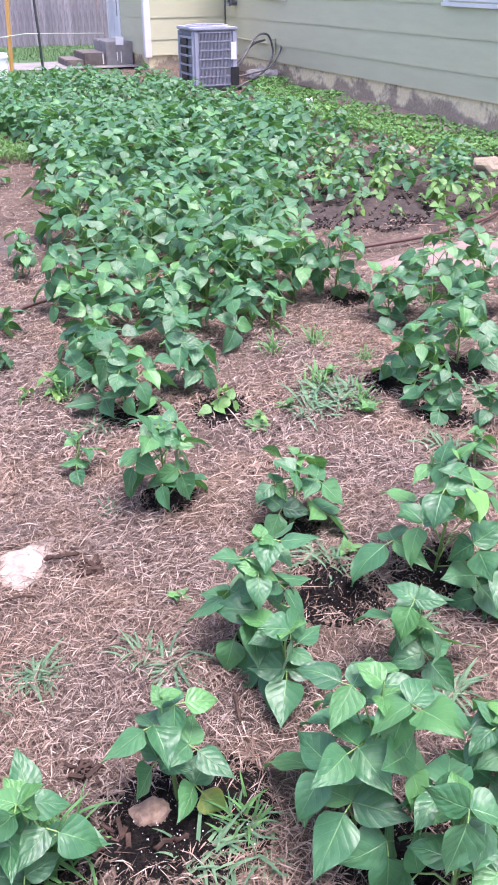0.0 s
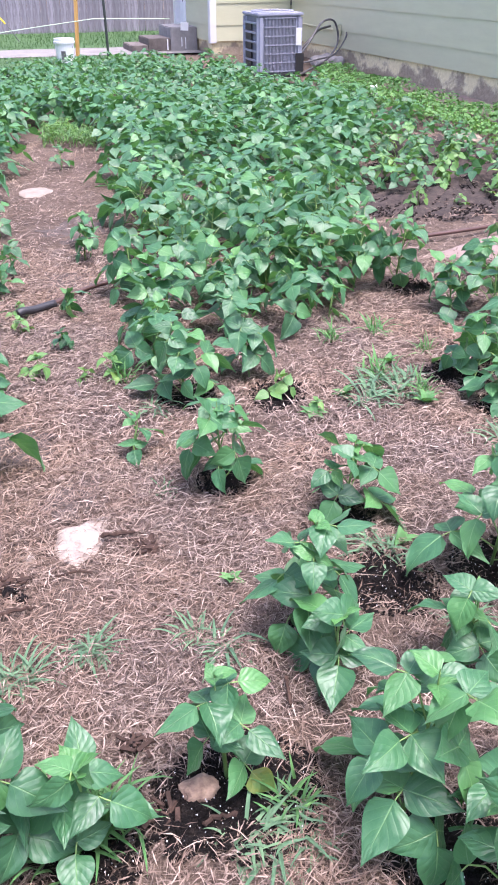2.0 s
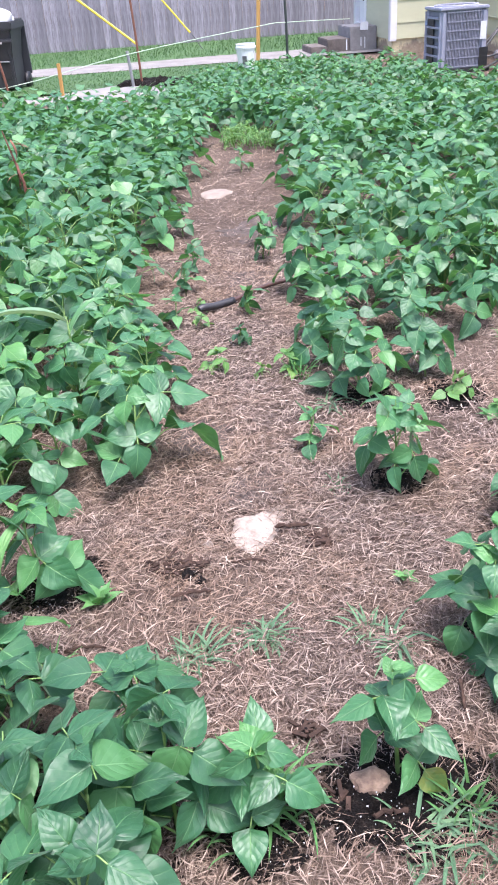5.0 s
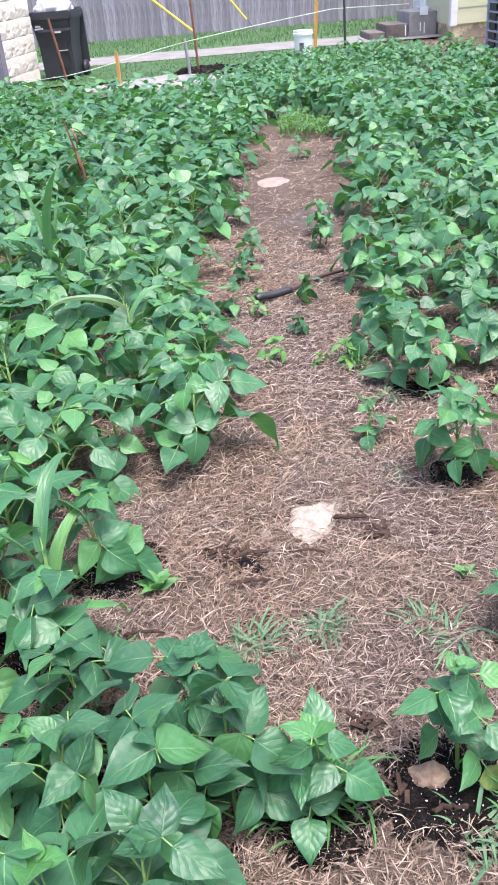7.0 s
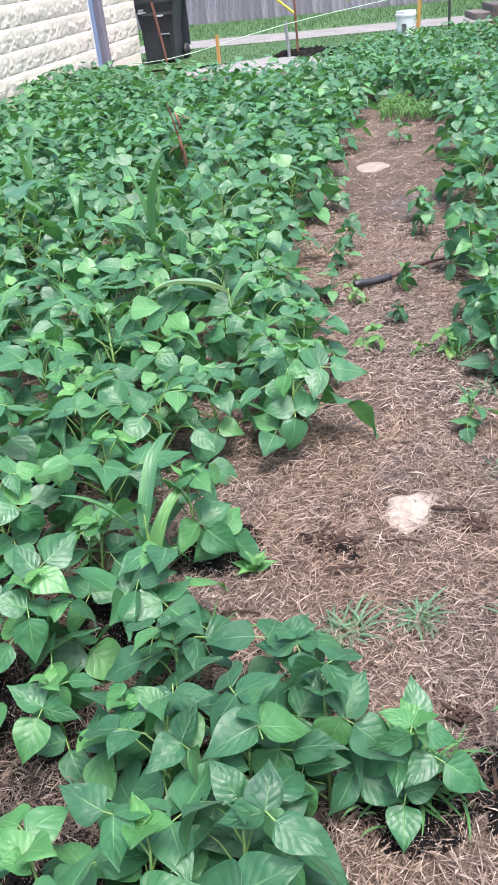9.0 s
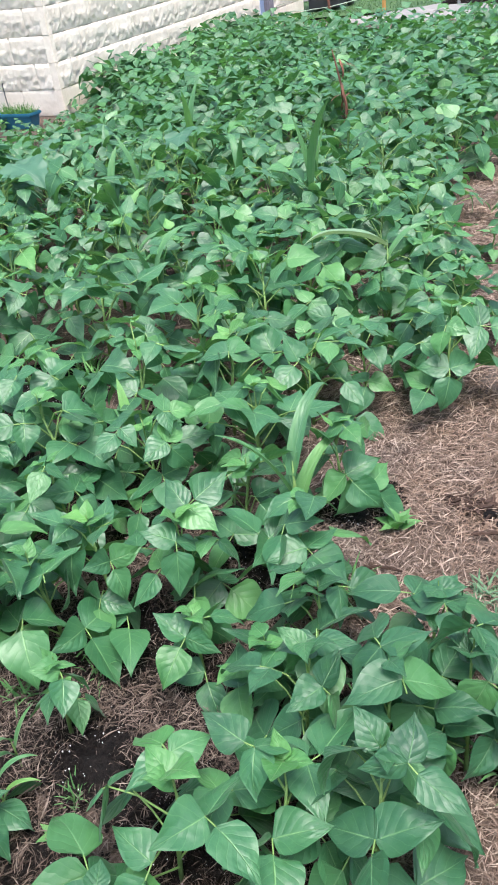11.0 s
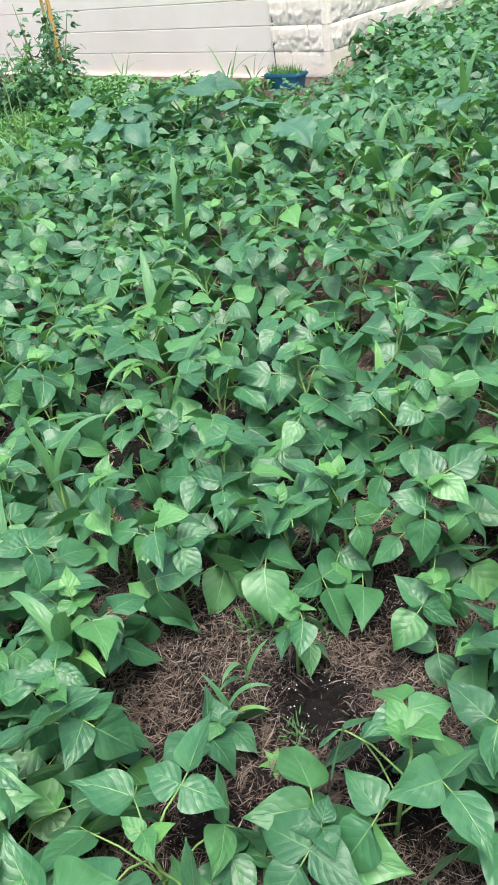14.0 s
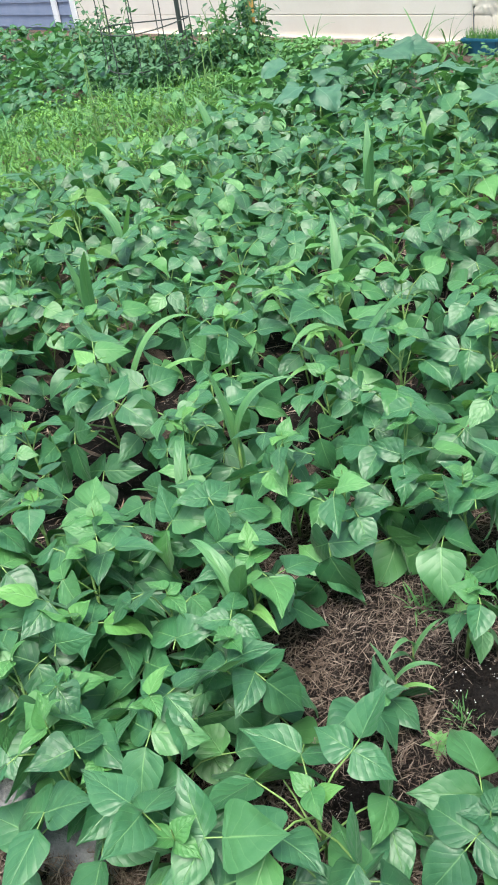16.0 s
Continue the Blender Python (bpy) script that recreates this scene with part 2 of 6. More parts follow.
STAINED = plain("stained_step_concrete", (0.085, 0.07, 0.062), (0.23, 0.20, 0.18), 8, 0.9, bump=0.8, fine=60)
PINKSLAB = plain("dusty_pink_concrete", (0.19, 0.14, 0.12), (0.28, 0.215, 0.19), 4, 0.9, bump=0.4)
PALESTONE = plain("pale_flat_stone", (0.19, 0.152, 0.125), (0.46, 0.395, 0.33), 14, 0.85, bump=0.7)
GRAVEL = plain("gravel", (0.15, 0.14, 0.135), (0.26, 0.245, 0.235), 3, 0.95, bump=0.8, fine=35)
LAWN = plain("lawn_ground", (0.03, 0.078, 0.024), (0.065, 0.135, 0.04), 2.5, 0.95, bump=0.8, fine=40)
BRICK = plain("broken_brick", (0.10, 0.064, 0.047), (0.35, 0.25, 0.18), 34, 0.95, bump=0.9)
ROCK = plain("tan_rock", (0.15, 0.128, 0.09), (0.28, 0.24, 0.18), 12, 0.9, bump=0.8)
METAL = plain("grey_painted_steel", (0.29, 0.305, 0.38), (0.35, 0.365, 0.45), 3, 0.45, 0.0, 0.1)
GRILLE = plain("dark_grille", (0.25, 0.262, 0.325), (0.31, 0.322, 0.395), 6, 0.5)
BLACK = plain("black_plastic", (0.012, 0.012, 0.014), (0.03, 0.03, 0.034), 5, 0.5, bump=0.15)
CART = plain("charcoal_cart_plastic", (0.028, 0.03, 0.036), (0.05, 0.052, 0.062), 3, 0.5, bump=0.15)
BAG = plain("white_bin_bag", (0.68, 0.69, 0.70), (0.82, 0.82, 0.82), 6, 0.4, bump=0.3)
PAIL = plain("white_pail_plastic", (0.76, 0.78, 0.80), (0.84, 0.85, 0.86), 5, 0.4, bump=0.1)
TEAL = plain("teal_planter_plastic", (0.015, 0.10, 0.17), (0.025, 0.15, 0.23), 6, 0.45, bump=0.1)
RUST = plain("rusted_iron", (0.11, 0.045, 0.03), (0.24, 0.10, 0.06), 14, 0.8, bump=0.4)
DARKPOST = plain("dark_green_post", (0.02, 0.03, 0.028), (0.05, 0.06, 0.055), 10, 0.6)
GREYPOST = plain("galvanised_post", (0.22, 0.23, 0.25), (0.36, 0.37, 0.39), 10, 0.5, 0.4)
YELLOW = plain("yellow_guard_plastic", (0.72, 0.56, 0.03), (0.82, 0.66, 0.06), 6, 0.4, bump=0.1)
ROPE = plain("pale_green_cord", (0.38, 0.52, 0.40), (0.55, 0.66, 0.52), 30, 0.7)
PIPE = plain("brown_poly_pipe", (0.05, 0.026, 0.022), (0.11, 0.055, 0.045), 9, 0.55, bump=0.3)
COIL = plain("dusty_condenser_coil", (0.17, 0.178, 0.22), (0.24, 0.25, 0.305), 14, 0.6)
CABLE = plain("grey_conduit", (0.06, 0.06, 0.066), (0.14, 0.14, 0.148), 12, 0.55)
BLUE = plain("pale_blue_paint", (0.22, 0.30, 0.46), (0.28, 0.36, 0.52), 3, 0.5, bump=0.1)
SLATEBLUE = plain("slate_blue_siding", (0.16, 0.20, 0.30), (0.21, 0.25, 0.36), 3, 0.5, bump=0.1)
GLASS = plain("dark_window_glass", (0.02, 0.025, 0.035), (0.035, 0.04, 0.05), 2, 0.06)
ROOF = plain("grey_shingle", (0.07, 0.065, 0.06), (0.14, 0.13, 0.12), 9, 0.95, bump=0.7)
LABEL = plain("pale_print", (0.55, 0.55, 0.56), (0.66, 0.66, 0.66), 9, 0.5)


# ---- mesh helpers ----
class Soup:
    """Vertices, faces and leaf coordinates, gathered and made into one mesh."""

    def __init__(self):
        self.v, self.f, self.uv, self.n = [], [], [], 0

    def add(self, verts, faces, uv=None):
        verts = np.asarray(verts, float)
        self.v.append(verts)
        self.f += [tuple(i + self.n for i in f) for f in faces]
        self.uv.append(np.asarray(uv, float) if uv is not None else np.full((len(verts), 2), (0.2, 0.5)))
        self.n += len(verts)
        return self

    def box(self, lo, hi, m=None):
        x0, y0, z0 = lo
        x1, y1, z1 = hi
        v = np.array([(x, y, z) for x in (x0, x1) for y in (y0, y1) for z in (z0, z1)])
        f = [(0, 1, 3, 2), (4, 6, 7, 5), (0, 4, 5, 1), (2, 3, 7, 6), (0, 2, 6, 4), (1, 5, 7, 3)]
        return self.add(shift(m, v), f)

    def tube(self, pts, radii, sides=6, cap=True):
        pts = [Vector(p) for p in pts]
        if not hasattr(radii, "__len__"):
            radii = [radii] * len(pts)
        v, f = [], []
        for i, (p, r) in enumerate(zip(pts, radii)):
            d = (pts[min(i + 1, len(pts) - 1)] - pts[max(i - 1, 0)]).normalized()
            a = d.cross(Vector((0, 0, 1)) if abs(d.z) < 0.9 else Vector((1, 0, 0))).normalized()
            b = d.cross(a)
            v += [p + r * (math.cos(2 * math.pi * k / sides) * a + math.sin(2 * math.pi * k / sides) * b) for k in range(sides)]
        for i in range(len(pts) - 1):
            for k in range(sides):
                q = (k + 1) % sides
                f.append((i * sides + k, i * sides + q, (i + 1) * sides + q, (i + 1) * sides + k))
        if cap:
            f += [tuple(range(sides - 1, -1, -1)), tuple(range(len(v) - sides, len(v)))]
        return self.add([tuple(p) for p in v], f)

    def mesh(self, name, material, smooth=True):
        me = bpy.data.meshes.new(name)
        me.from_pydata(np.concatenate(self.v).tolist(), [], self.f)
        idx = np.empty(len(me.loops), np.int32)
        me.loops.foreach_get("vertex_index", idx)
        me.uv_layers.new(name="leaf").data.foreach_set("uv", np.concatenate(self.uv)[idx].ravel())
        me.materials.append(material)
        me.polygons.foreach_set("use_smooth", [smooth] * len(me.polygons))
        me.update()
        return me


def shift(m, v):
    if m is None:
        return v
    a = np.array(m)
    return np.asarray(v) @ a[:3, :3].T + a[:3, 3]


def linked(name, soup, material, parent=None, label="", smooth=False, at=None):
    data = soup if isinstance(soup, bpy.types.Mesh) else soup.mesh(name, material, smooth)
    ob = new(name, data)
    if at is not None:
        ob.matrix_basis = at
    ob.parent = parent
    return tagged(ob, label)


part = linked


def bevelled(name, soup, material, parent=None, width=0.006, segments=2, label="", at=None):
    """As linked(), with its edges rounded."""
    ob = linked(name, soup, material, parent, label, False, at)
    bm = bmesh.new()
    bm.from_mesh(ob.data)
    bmesh.ops.remove_doubles(bm, verts=bm.verts, dist=1e-5)
    bmesh.ops.bevel(bm, geom=list(bm.edges), offset=width, segments=segments, affect="EDGES", clamp_overlap=True)
    bm.to_mesh(ob.data)
    bm.free()
    return ob


def empty(name, at=None, **tags):
    ob = new(name)
    ob.empty_display_size = 0.1
    if at is not None:
        ob.matrix_basis = at
    return tagged(ob, **tags)


def lathe(profile, sides=24):
    """Rings (radius, height) turned round the z axis."""
    s = Soup()
    v = [(r * math.cos(2 * math.pi * k / sides), r * math.sin(2 * math.pi * k / sides), z) for r, z in profile for k in range(sides)]
    f = [(i * sides + k, i * sides + (k + 1) % sides, (i + 1) * sides + (k + 1) % sides, (i + 1) * sides + k) for i in range(len(profile) - 1) for k in range(sides)]
    return s.add(v, f)


def patch(outline, step, height, seed, rough=0.02, edge=0.05):
    """A low, uneven sheet over an outline (x, y), thinning out at its rim."""
    c = np.mean(outline, axis=0)
    pts, rings = [], 9
    fine = []
    for a, b in zip(outline, outline[1:] + outline[:1]):
        k = max(1, int(math.dist(a, b) / step))
        fine += [(a[0] + (b[0] - a[0]) * i / k, a[1] + (b[1] - a[1]) * i / k) for i in range(k)]
    for r in range(rings + 1):
        s = 1 - r / rings
        for x, y in fine:
            wob = 1 + edge * noise.noise((x * 7 + seed, y * 7, 3.1))
            px, py = c[0] + (x - c[0]) * s * wob, c[1] + (y - c[1]) * s * wob
            z = ground_height(px, py) + height * min(1, (1 - s) * 3) + (rough * (noise.noise((px * 9, py * 9, seed)) + 0.7 * noise.noise((px * 40, py * 40, seed))) if r else -0.012)
            pts.append((px, py, z))
    n = len(fine)
    f = [(r * n + i, r * n + (i + 1) % n, (r + 1) * n + (i + 1) % n, (r + 1) * n + i) for r in range(rings) for i in range(n)]
    return Soup().add(pts, f)


def inside(x, y, poly):
    hit = False
    for (x0, y0), (x1, y1) in zip(poly, poly[1:] + poly[:1]):
        if (y0 > y) != (y1 > y) and x < (x1 - x0) * (y - y0) / (y1 - y0) + x0:
            hit = not hit
    return hit


def blob(r, seed, squash=(1, 1, 1), rough=0.25, level=2):
    bm = bmesh.new()
    bmesh.ops.create_icosphere(bm, subdivisions=level, radius=r)
    s = Soup()
    v = []
    for p in bm.verts:
        k = 1 + rough * noise.noise(p.co / r * 1.3 + Vector((seed, 0, 0))) + 0.4 * rough * noise.noise(p.co / r * 4 + Vector((0, seed, 0)))
        v.append((p.co.x * k * squash[0], p.co.y * k * squash[1], p.co.z * k * squash[2]))
    bm.verts.index_update()
    f = [tuple(q.index for q in p.verts) for p in bm.faces]
    bm.free()
    return s.add(v, f)


# ---- ground ----
def ground_height(x, y):
    return 0.012 * noise.noise((x * 1.7, y * 1.7, 0)) + 0.006 * noise.noise((x * 7, y * 7, 5))


def build_ground():
    xs = [-600, -120, -40, -20] + [-14 + 0.5 * i for i in range(20)] + [-4 + 0.06 * i for i in range(110)] + [2.6 + 0.6 * i for i in range(12)] + [12, 20, 40, 120, 600]
    ys = [-600, -120, -40, -12, -5] + [-2 + 0.5 * i for i in range(3)] + [-0.6 + 0.06 * i for i in range(130)] + [7.2 + 0.5 * i for i in range(26)] + [22, 26, 40, 120, 600]
    s = Soup()
    v = [(x, y, ground_height(x, y) if abs(x) < 15 and abs(y) < 20 else 0) for y in ys for x in xs]
    w = len(xs)
    f = [(j * w + i, j * w + i + 1, (j + 1) * w + i + 1, (j + 1) * w + i) for j in range(len(ys) - 1) for i in range(w - 1)]
    tagged(linked("ground", s.add(v, f), EARTH, smooth=True), "brown earth covered with dry straw mulch", "ground", kind="structure")


build_ground()


# ---- lawn, gravel drive, concrete walk ----
def strip(name, x0, x1, lo, hi, z, material, label, cat):
    """A band that runs along y = a + 0.34 x, its rims uneven."""
    s, v, n = Soup(), [], 90
    for i in range(n + 1):
        x = x0 + (x1 - x0) * i / n
        for k in range(5):
            off = lo + (hi - lo) * k / 4 + (0.12 * noise.noise((x * 1.4, k * 3.0, lo)) if k in (0, 4) else 0)
            v.append((x, off + 0.34 * x, z + 0.004 * noise.noise((x * 4, k * 2.0, 1))))
    f = [(i * 5 + k, (i + 1) * 5 + k, (i + 1) * 5 + k + 1, i * 5 + k + 1) for i in range(n) for k in range(4)]
    tagged(linked(name, s.add(v, f), material, smooth=True), label, cat, kind="structure")


strip("lawn_back", -16, 4, 17.9, 23.5, 0.024, LAWN, "mown green grass along a weathered fence", "lawn")
strip("lawn_front", -16, -2.9, 13.9, 16.55, 0.024, LAWN, "short green grass beside a gravel drive", "lawn")
strip("gravel_drive", -16, 1.5, 16.5, 18.0, 0.030, GRAVEL, "pale grey crushed gravel drive with a worn crown", "drive")
walkway = patch([(-6.7, 10.9), (-4.6, 10.95), (-4.3, 11.9), (-4.6, 12.5), (-5.4, 12.75), (-6.2, 11.7)], 0.2, 0.045, 4.0, 0.004, 0.03)
tagged(linked("concrete_walk", walkway, plain("pale_walk_concrete", (0.17, 0.165, 0.16), (0.28, 0.27, 0.26), 4, 0.9, bump=0.4), smooth=True), "pale worn concrete walk at the edge of the beans", "walk", kind="structure")


def lawn_blades(name, count, x0, x1, lo, hi, tall, label):
    rng = np.random.default_rng(7)
    s = Soup()
    for _ in range(count):
        x, o, h, a = rng.uniform(x0, x1), rng.uniform(lo, hi), tall * rng.uniform(0.5, 1.3), rng.uniform(0, 6.28)
        y, dx, dy = o + 0.34 * x, 0.005 * math.cos(a), 0.005 * math.sin(a)
        lx, ly = rng.normal(0, 0.35 * h), rng.normal(0, 0.35 * h)
        s.add([(x - dx, y - dy, 0.02), (x + dx, y + dy, 0.02), (x + lx, y + ly, 0.02 + h)], [(0, 1, 2)])
    tagged(linked(name, s, BLADE_LAWN), label, "grass", kind="stuff")


lawn_blades("grass", 9000, -13, -2, 17.95, 21.8, 0.08, "thick green grass growing along the fence foot")
lawn_blades("grass", 9000, -12, -3.2, 14.0, 16.5, 0.035, "short green grass beside the drive")


# ---- board fence ----
def board_fence():
    turn = math.degrees(math.atan(0.31))
    root = empty("board_fence", pose(-16.0, 16.83, 0, 0, 0, turn), label="tall fence of weathered grey vertical boards", category="fence")
    forms = []
    for k in range(5):
        s, h = Soup(), 1.82 + 0.02 * k
        prof = [(0, 0), (0.138, 0), (0.138, h - 0.03), (0.11, h), (0.028, h), (0, h - 0.03)]
        v = [(x, y, z) for y in (0, 0.017) for x, z in prof]
        f = [tuple(range(6)), tuple(range(11, 5, -1))] + [(i, i + 6, (i + 1) % 6 + 6, (i + 1) % 6) for i in range(6)]
        forms.append(s.add(v, f).mesh("board", FENCE, False))
    rng = random.Random(3)
    for i in range(122):
        part("board", rng.choice(forms), None, root, at=pose(0.143 * i + rng.uniform(-0.002, 0.002), rng.uniform(-0.006, 0.006), rng.uniform(-0.02, 0.02), 0, rng.uniform(-0.5, 0.5), 0))
    for z in (0.35, 1.45):
        part("rail", Soup().box((0, 0.02, z), (17.5, 0.06, z + 0.09)), FENCE, root)
    for i in range(8):
        part("post", Soup().box((0.2 + 2.4 * i, 0.06, -0.2), (0.29 + 2.4 * i, 0.15, 1.75)), FENCE, root)


board_fence()


# ---- sage green house ----
def lap(root, along, x0, x1, at, zs, drop=0.008):
    """Lapped boards on one face: each a board of its own."""
    for lo, hi in zip(zs, zs[1:]):
        s, v, n = Soup(), [], 12
        for i in range(n + 1):
            p = x0 + (x1 - x0) * i / n
            sag = -drop * (p if along == "y" else at[1]) + 0.002 * noise.noise((p * 1.2, lo * 9, 2))
            for out, z in ((0.018, lo), (0.0, lo), (0.0, hi + 0.02), (0.008, hi + 0.02)):
                v.append((at[0] - out, p, z + sag) if along == "y" else (p, at[1] - out, z + sag))
        f = [(i * 4 + k, i * 4 + (k + 1) % 4, (i + 1) * 4 + (k + 1) % 4, (i + 1) * 4 + k) for i in range(n) for k in range(4)]
        f += [(0, 1, 2, 3), (n * 4 + 3, n * 4 + 2, n * 4 + 1, n * 4)]
        part("siding_board", s.add(v, f), SIDING, root)


def wall_window(root, y0, y1, z0, z1, x=0.0):
    w = part("window", Soup().box((x - 0.03, y0 - 0.005, z0 - 0.005), (x + 0.05, y1 + 0.005, z0 + 0.13)), TRIM, root, "white-framed window")
    for a, b, c, d, nm in ((y0 - 0.09, y0, z0 - 0.02, z1, "window_frame"), (y1, y1 + 0.09, z0 - 0.02, z1, "window_frame"), (y0 - 0.09, y1 + 0.09, z1, z1 + 0.1, "window_frame"), (y0 - 0.12, y1 + 0.12, z0 - 0.06, z0 - 0.021, "window_sill")):
        bevelled(nm, Soup().box((x - 0.05, a, c), (x - 0.002, b, d)), TRIM, w, 0.004)
    part("pane", Soup().box((x - 0.028, y0, z0 + 0.13), (x - 0.026, y1, z1)), GLASS, w)
    part("mullion", Soup().box((x - 0.044, y0, (z0 + z1) / 2 - 0.02), (x - 0.035, y1, (z0 + z1) / 2 + 0.02)), TRIM, w)


def house():
    root = empty("house", pose(2.58, 9.04, 0, 0, 0, 23.27), label="sage green lap-sided house on a stained concrete foundation", category="house")
    zs = [0.29, 0.53, 0.86, 1.18, 1.505, 1.83, 2.155, 2.48, 2.72]
    lap(root, "y", -6.0, 7.60, (0, 0), zs)
    lap(root, "x", -1.43, -0.03, (0, 7.62), zs)
    lap(root, "y", 7.68, 9.14, (-1.46, 0), zs)
    s = Soup().box((0.03, -6, 0.2), (0.16, 7.8, 2.75)).box((-1.44, 7.66, 0.2), (0.03, 7.79, 2.75))
    s.box((-1.42, 7.79, 0.2), (-1.3, 9.14, 2.75)).box((-1.42, 9.14, 2.5), (-1.3, 10.0, 2.75))
    s.box((0.16, -6, 0.2), (6, -5.85, 2.75)).box((5.85, -5.85, 0.2), (6, 10.1, 2.75)).box((-1.42, 10.0, 0.2), (5.85, 10.12, 2.75))
    part("wall", s, SIDING, root)
    f, n, v = Soup(), 70, []
    for i in range(n + 1):
        y = -6 + 13.66 * i / n
        for z in (-0.3, 0.0, 0.14, 0.30):
            v.append((0.012 + 0.012 * noise.noise((y * 2, z * 7, 1)) + (0.03 * noise.noise((y * 3, 8, 2)) - 0.03 if z <= 0 else 0), y, z - (0.008 * y if z > 0.2 else 0)))
    f.add(v, [(i * 4 + k, i * 4 + k + 1, (i + 1) * 4 + k + 1, (i + 1) * 4 + k) for i in range(n) for k in range(3)])
    part("foundation", f, FOUNDATION, root, "peeling whitewashed concrete foundation", smooth=True)
    part("foundation", Soup().box((-1.44, 7.64, -0.3), (0.0, 7.75, 0.25)).box((-1.44, 7.75, -0.3), (-1.32, 10.1, 0.25)), FOUNDATION, root)
    bevelled("corner_trim", Soup().box((-1.49, 7.585, 0.2), (-1.38, 7.61, 2.7)), TRIM, root, 0.003)
    bevelled("corner_trim", Soup().box((-1.492, 7.612, 0.2), (-1.466, 7.70, 2.7)), TRIM, root, 0.003)
    part("corner_bead", Soup().tube([(-0.025, 7.585, 0.75), (-0.025, 7.585, 2.7)], 0.012), CABLE, root)
    wall_window(root, -0.1, 1.06, 1.21, 2.25)
    wall_window(root, 5.25, 6.1, 1.16, 2.25)
    door = part("door", Soup().box((-1.40, 9.26, 0.40), (-1.36, 9.86, 2.4)), TRIM, root, "white back door with a dark glass")
    bevelled("door_frame", Soup().box((-1.49, 9.145, 0.32), (-1.36, 9.26, 2.5)), TRIM, door, 0.004)
    bevelled("door_frame", Soup().box((-1.49, 9.86, 0.32), (-1.36, 10.0, 2.5)), TRIM, door, 0.004)
    part("pane", Soup().box((-1.408, 9.36, 0.75), (-1.401, 9.62, 2.2)), GLASS, door)
    part("threshold", Soup().box((-1.485, 9.26, 0.32), (-1.36, 9.86, 0.398)), TRIM, door)
    r = Soup()
    for x0, y0, y1, e in ((-0.16, -6.3, 7.55, 0.0), (-1.62, 7.56, 10.3, 0.02)):
        r.add([(x0, y0, 2.72 + e), (6.3, y0, 2.72 + e), (6.3, y1, 2.72 + e), (x0, y1, 2.72 + e), (2.6, y0, 4.2), (2.6, y1, 4.2)], [(0, 1, 4), (2, 3, 5), (1, 2, 5, 4), (3, 0, 4, 5)])
    part("roof", r, ROOF, root)
    v = part("dryer_vent", lathe([(0.05, 0.0), (0.05, 0.15), (0.062, 0.15), (0.062, 0.165), (0.042, 0.165), (0.042, 0.02)], 20), GREYPOST, root, "round grey vent pipe", True, pose(-0.01, 7.12, 1.03, 20, -90, 0))
    m = part("meter_box", Soup().box((-0.075, 5.50, 0.36), (-0.026, 5.68, 0.58)), SIDING, root, "painted electrical disconnect box")
    part("cover", Soup().box((-0.083, 5.49, 0.50), (-0.076, 5.69, 0.59)), SIDING, m)
    part("conduit", Soup().tube([(-0.05, 5.68, 0.49), (-0.05, 6.3, 0.50), (-0.04, 7.0, 0.5)], 0.014), SIDING, root)


house()


def steps():
    root = empty("concrete_steps", pose(2.58, 9.04, 0, 0, 0, 23.27), label="worn grey concrete back steps below a door", category="steps")
    landing = bevelled("landing", Soup().box((-1.96, 8.45, -0.2), (-1.47, 9.35, 0.405)), CONCRETE, root, 0.015)
    part("splash_patch", Soup().box((-1.80, 8.438, 0.23), (-1.66, 8.448, 0.36), pose(0, 0, 0, 0, 4, 0)), PAIL, landing, "smeared white paint patch")
    for x, z in ((-1.77, 0.10), (-1.70, 0.06)):
        part("paint_run", Soup().box((x, 8.440, z), (x + 0.014, 8.449, 0.24)), PAIL, landing, "thin white paint run")
    tread = bevelled("step", Soup().box((-2.36, 8.47, -0.2), (-1.965, 9.3, 0.235)), STAINED, root, 0.012)
    part("paint_run", Soup().box((-2.03, 8.460, 0.05), (-2.01, 8.469, 0.22)), PAIL, tread, "thin white paint run")
    bevelled("step", Soup().box((-2.66, 8.49, -0.2), (-2.365, 9.3, 0.13)), STAINED, root, 0.012)


steps()


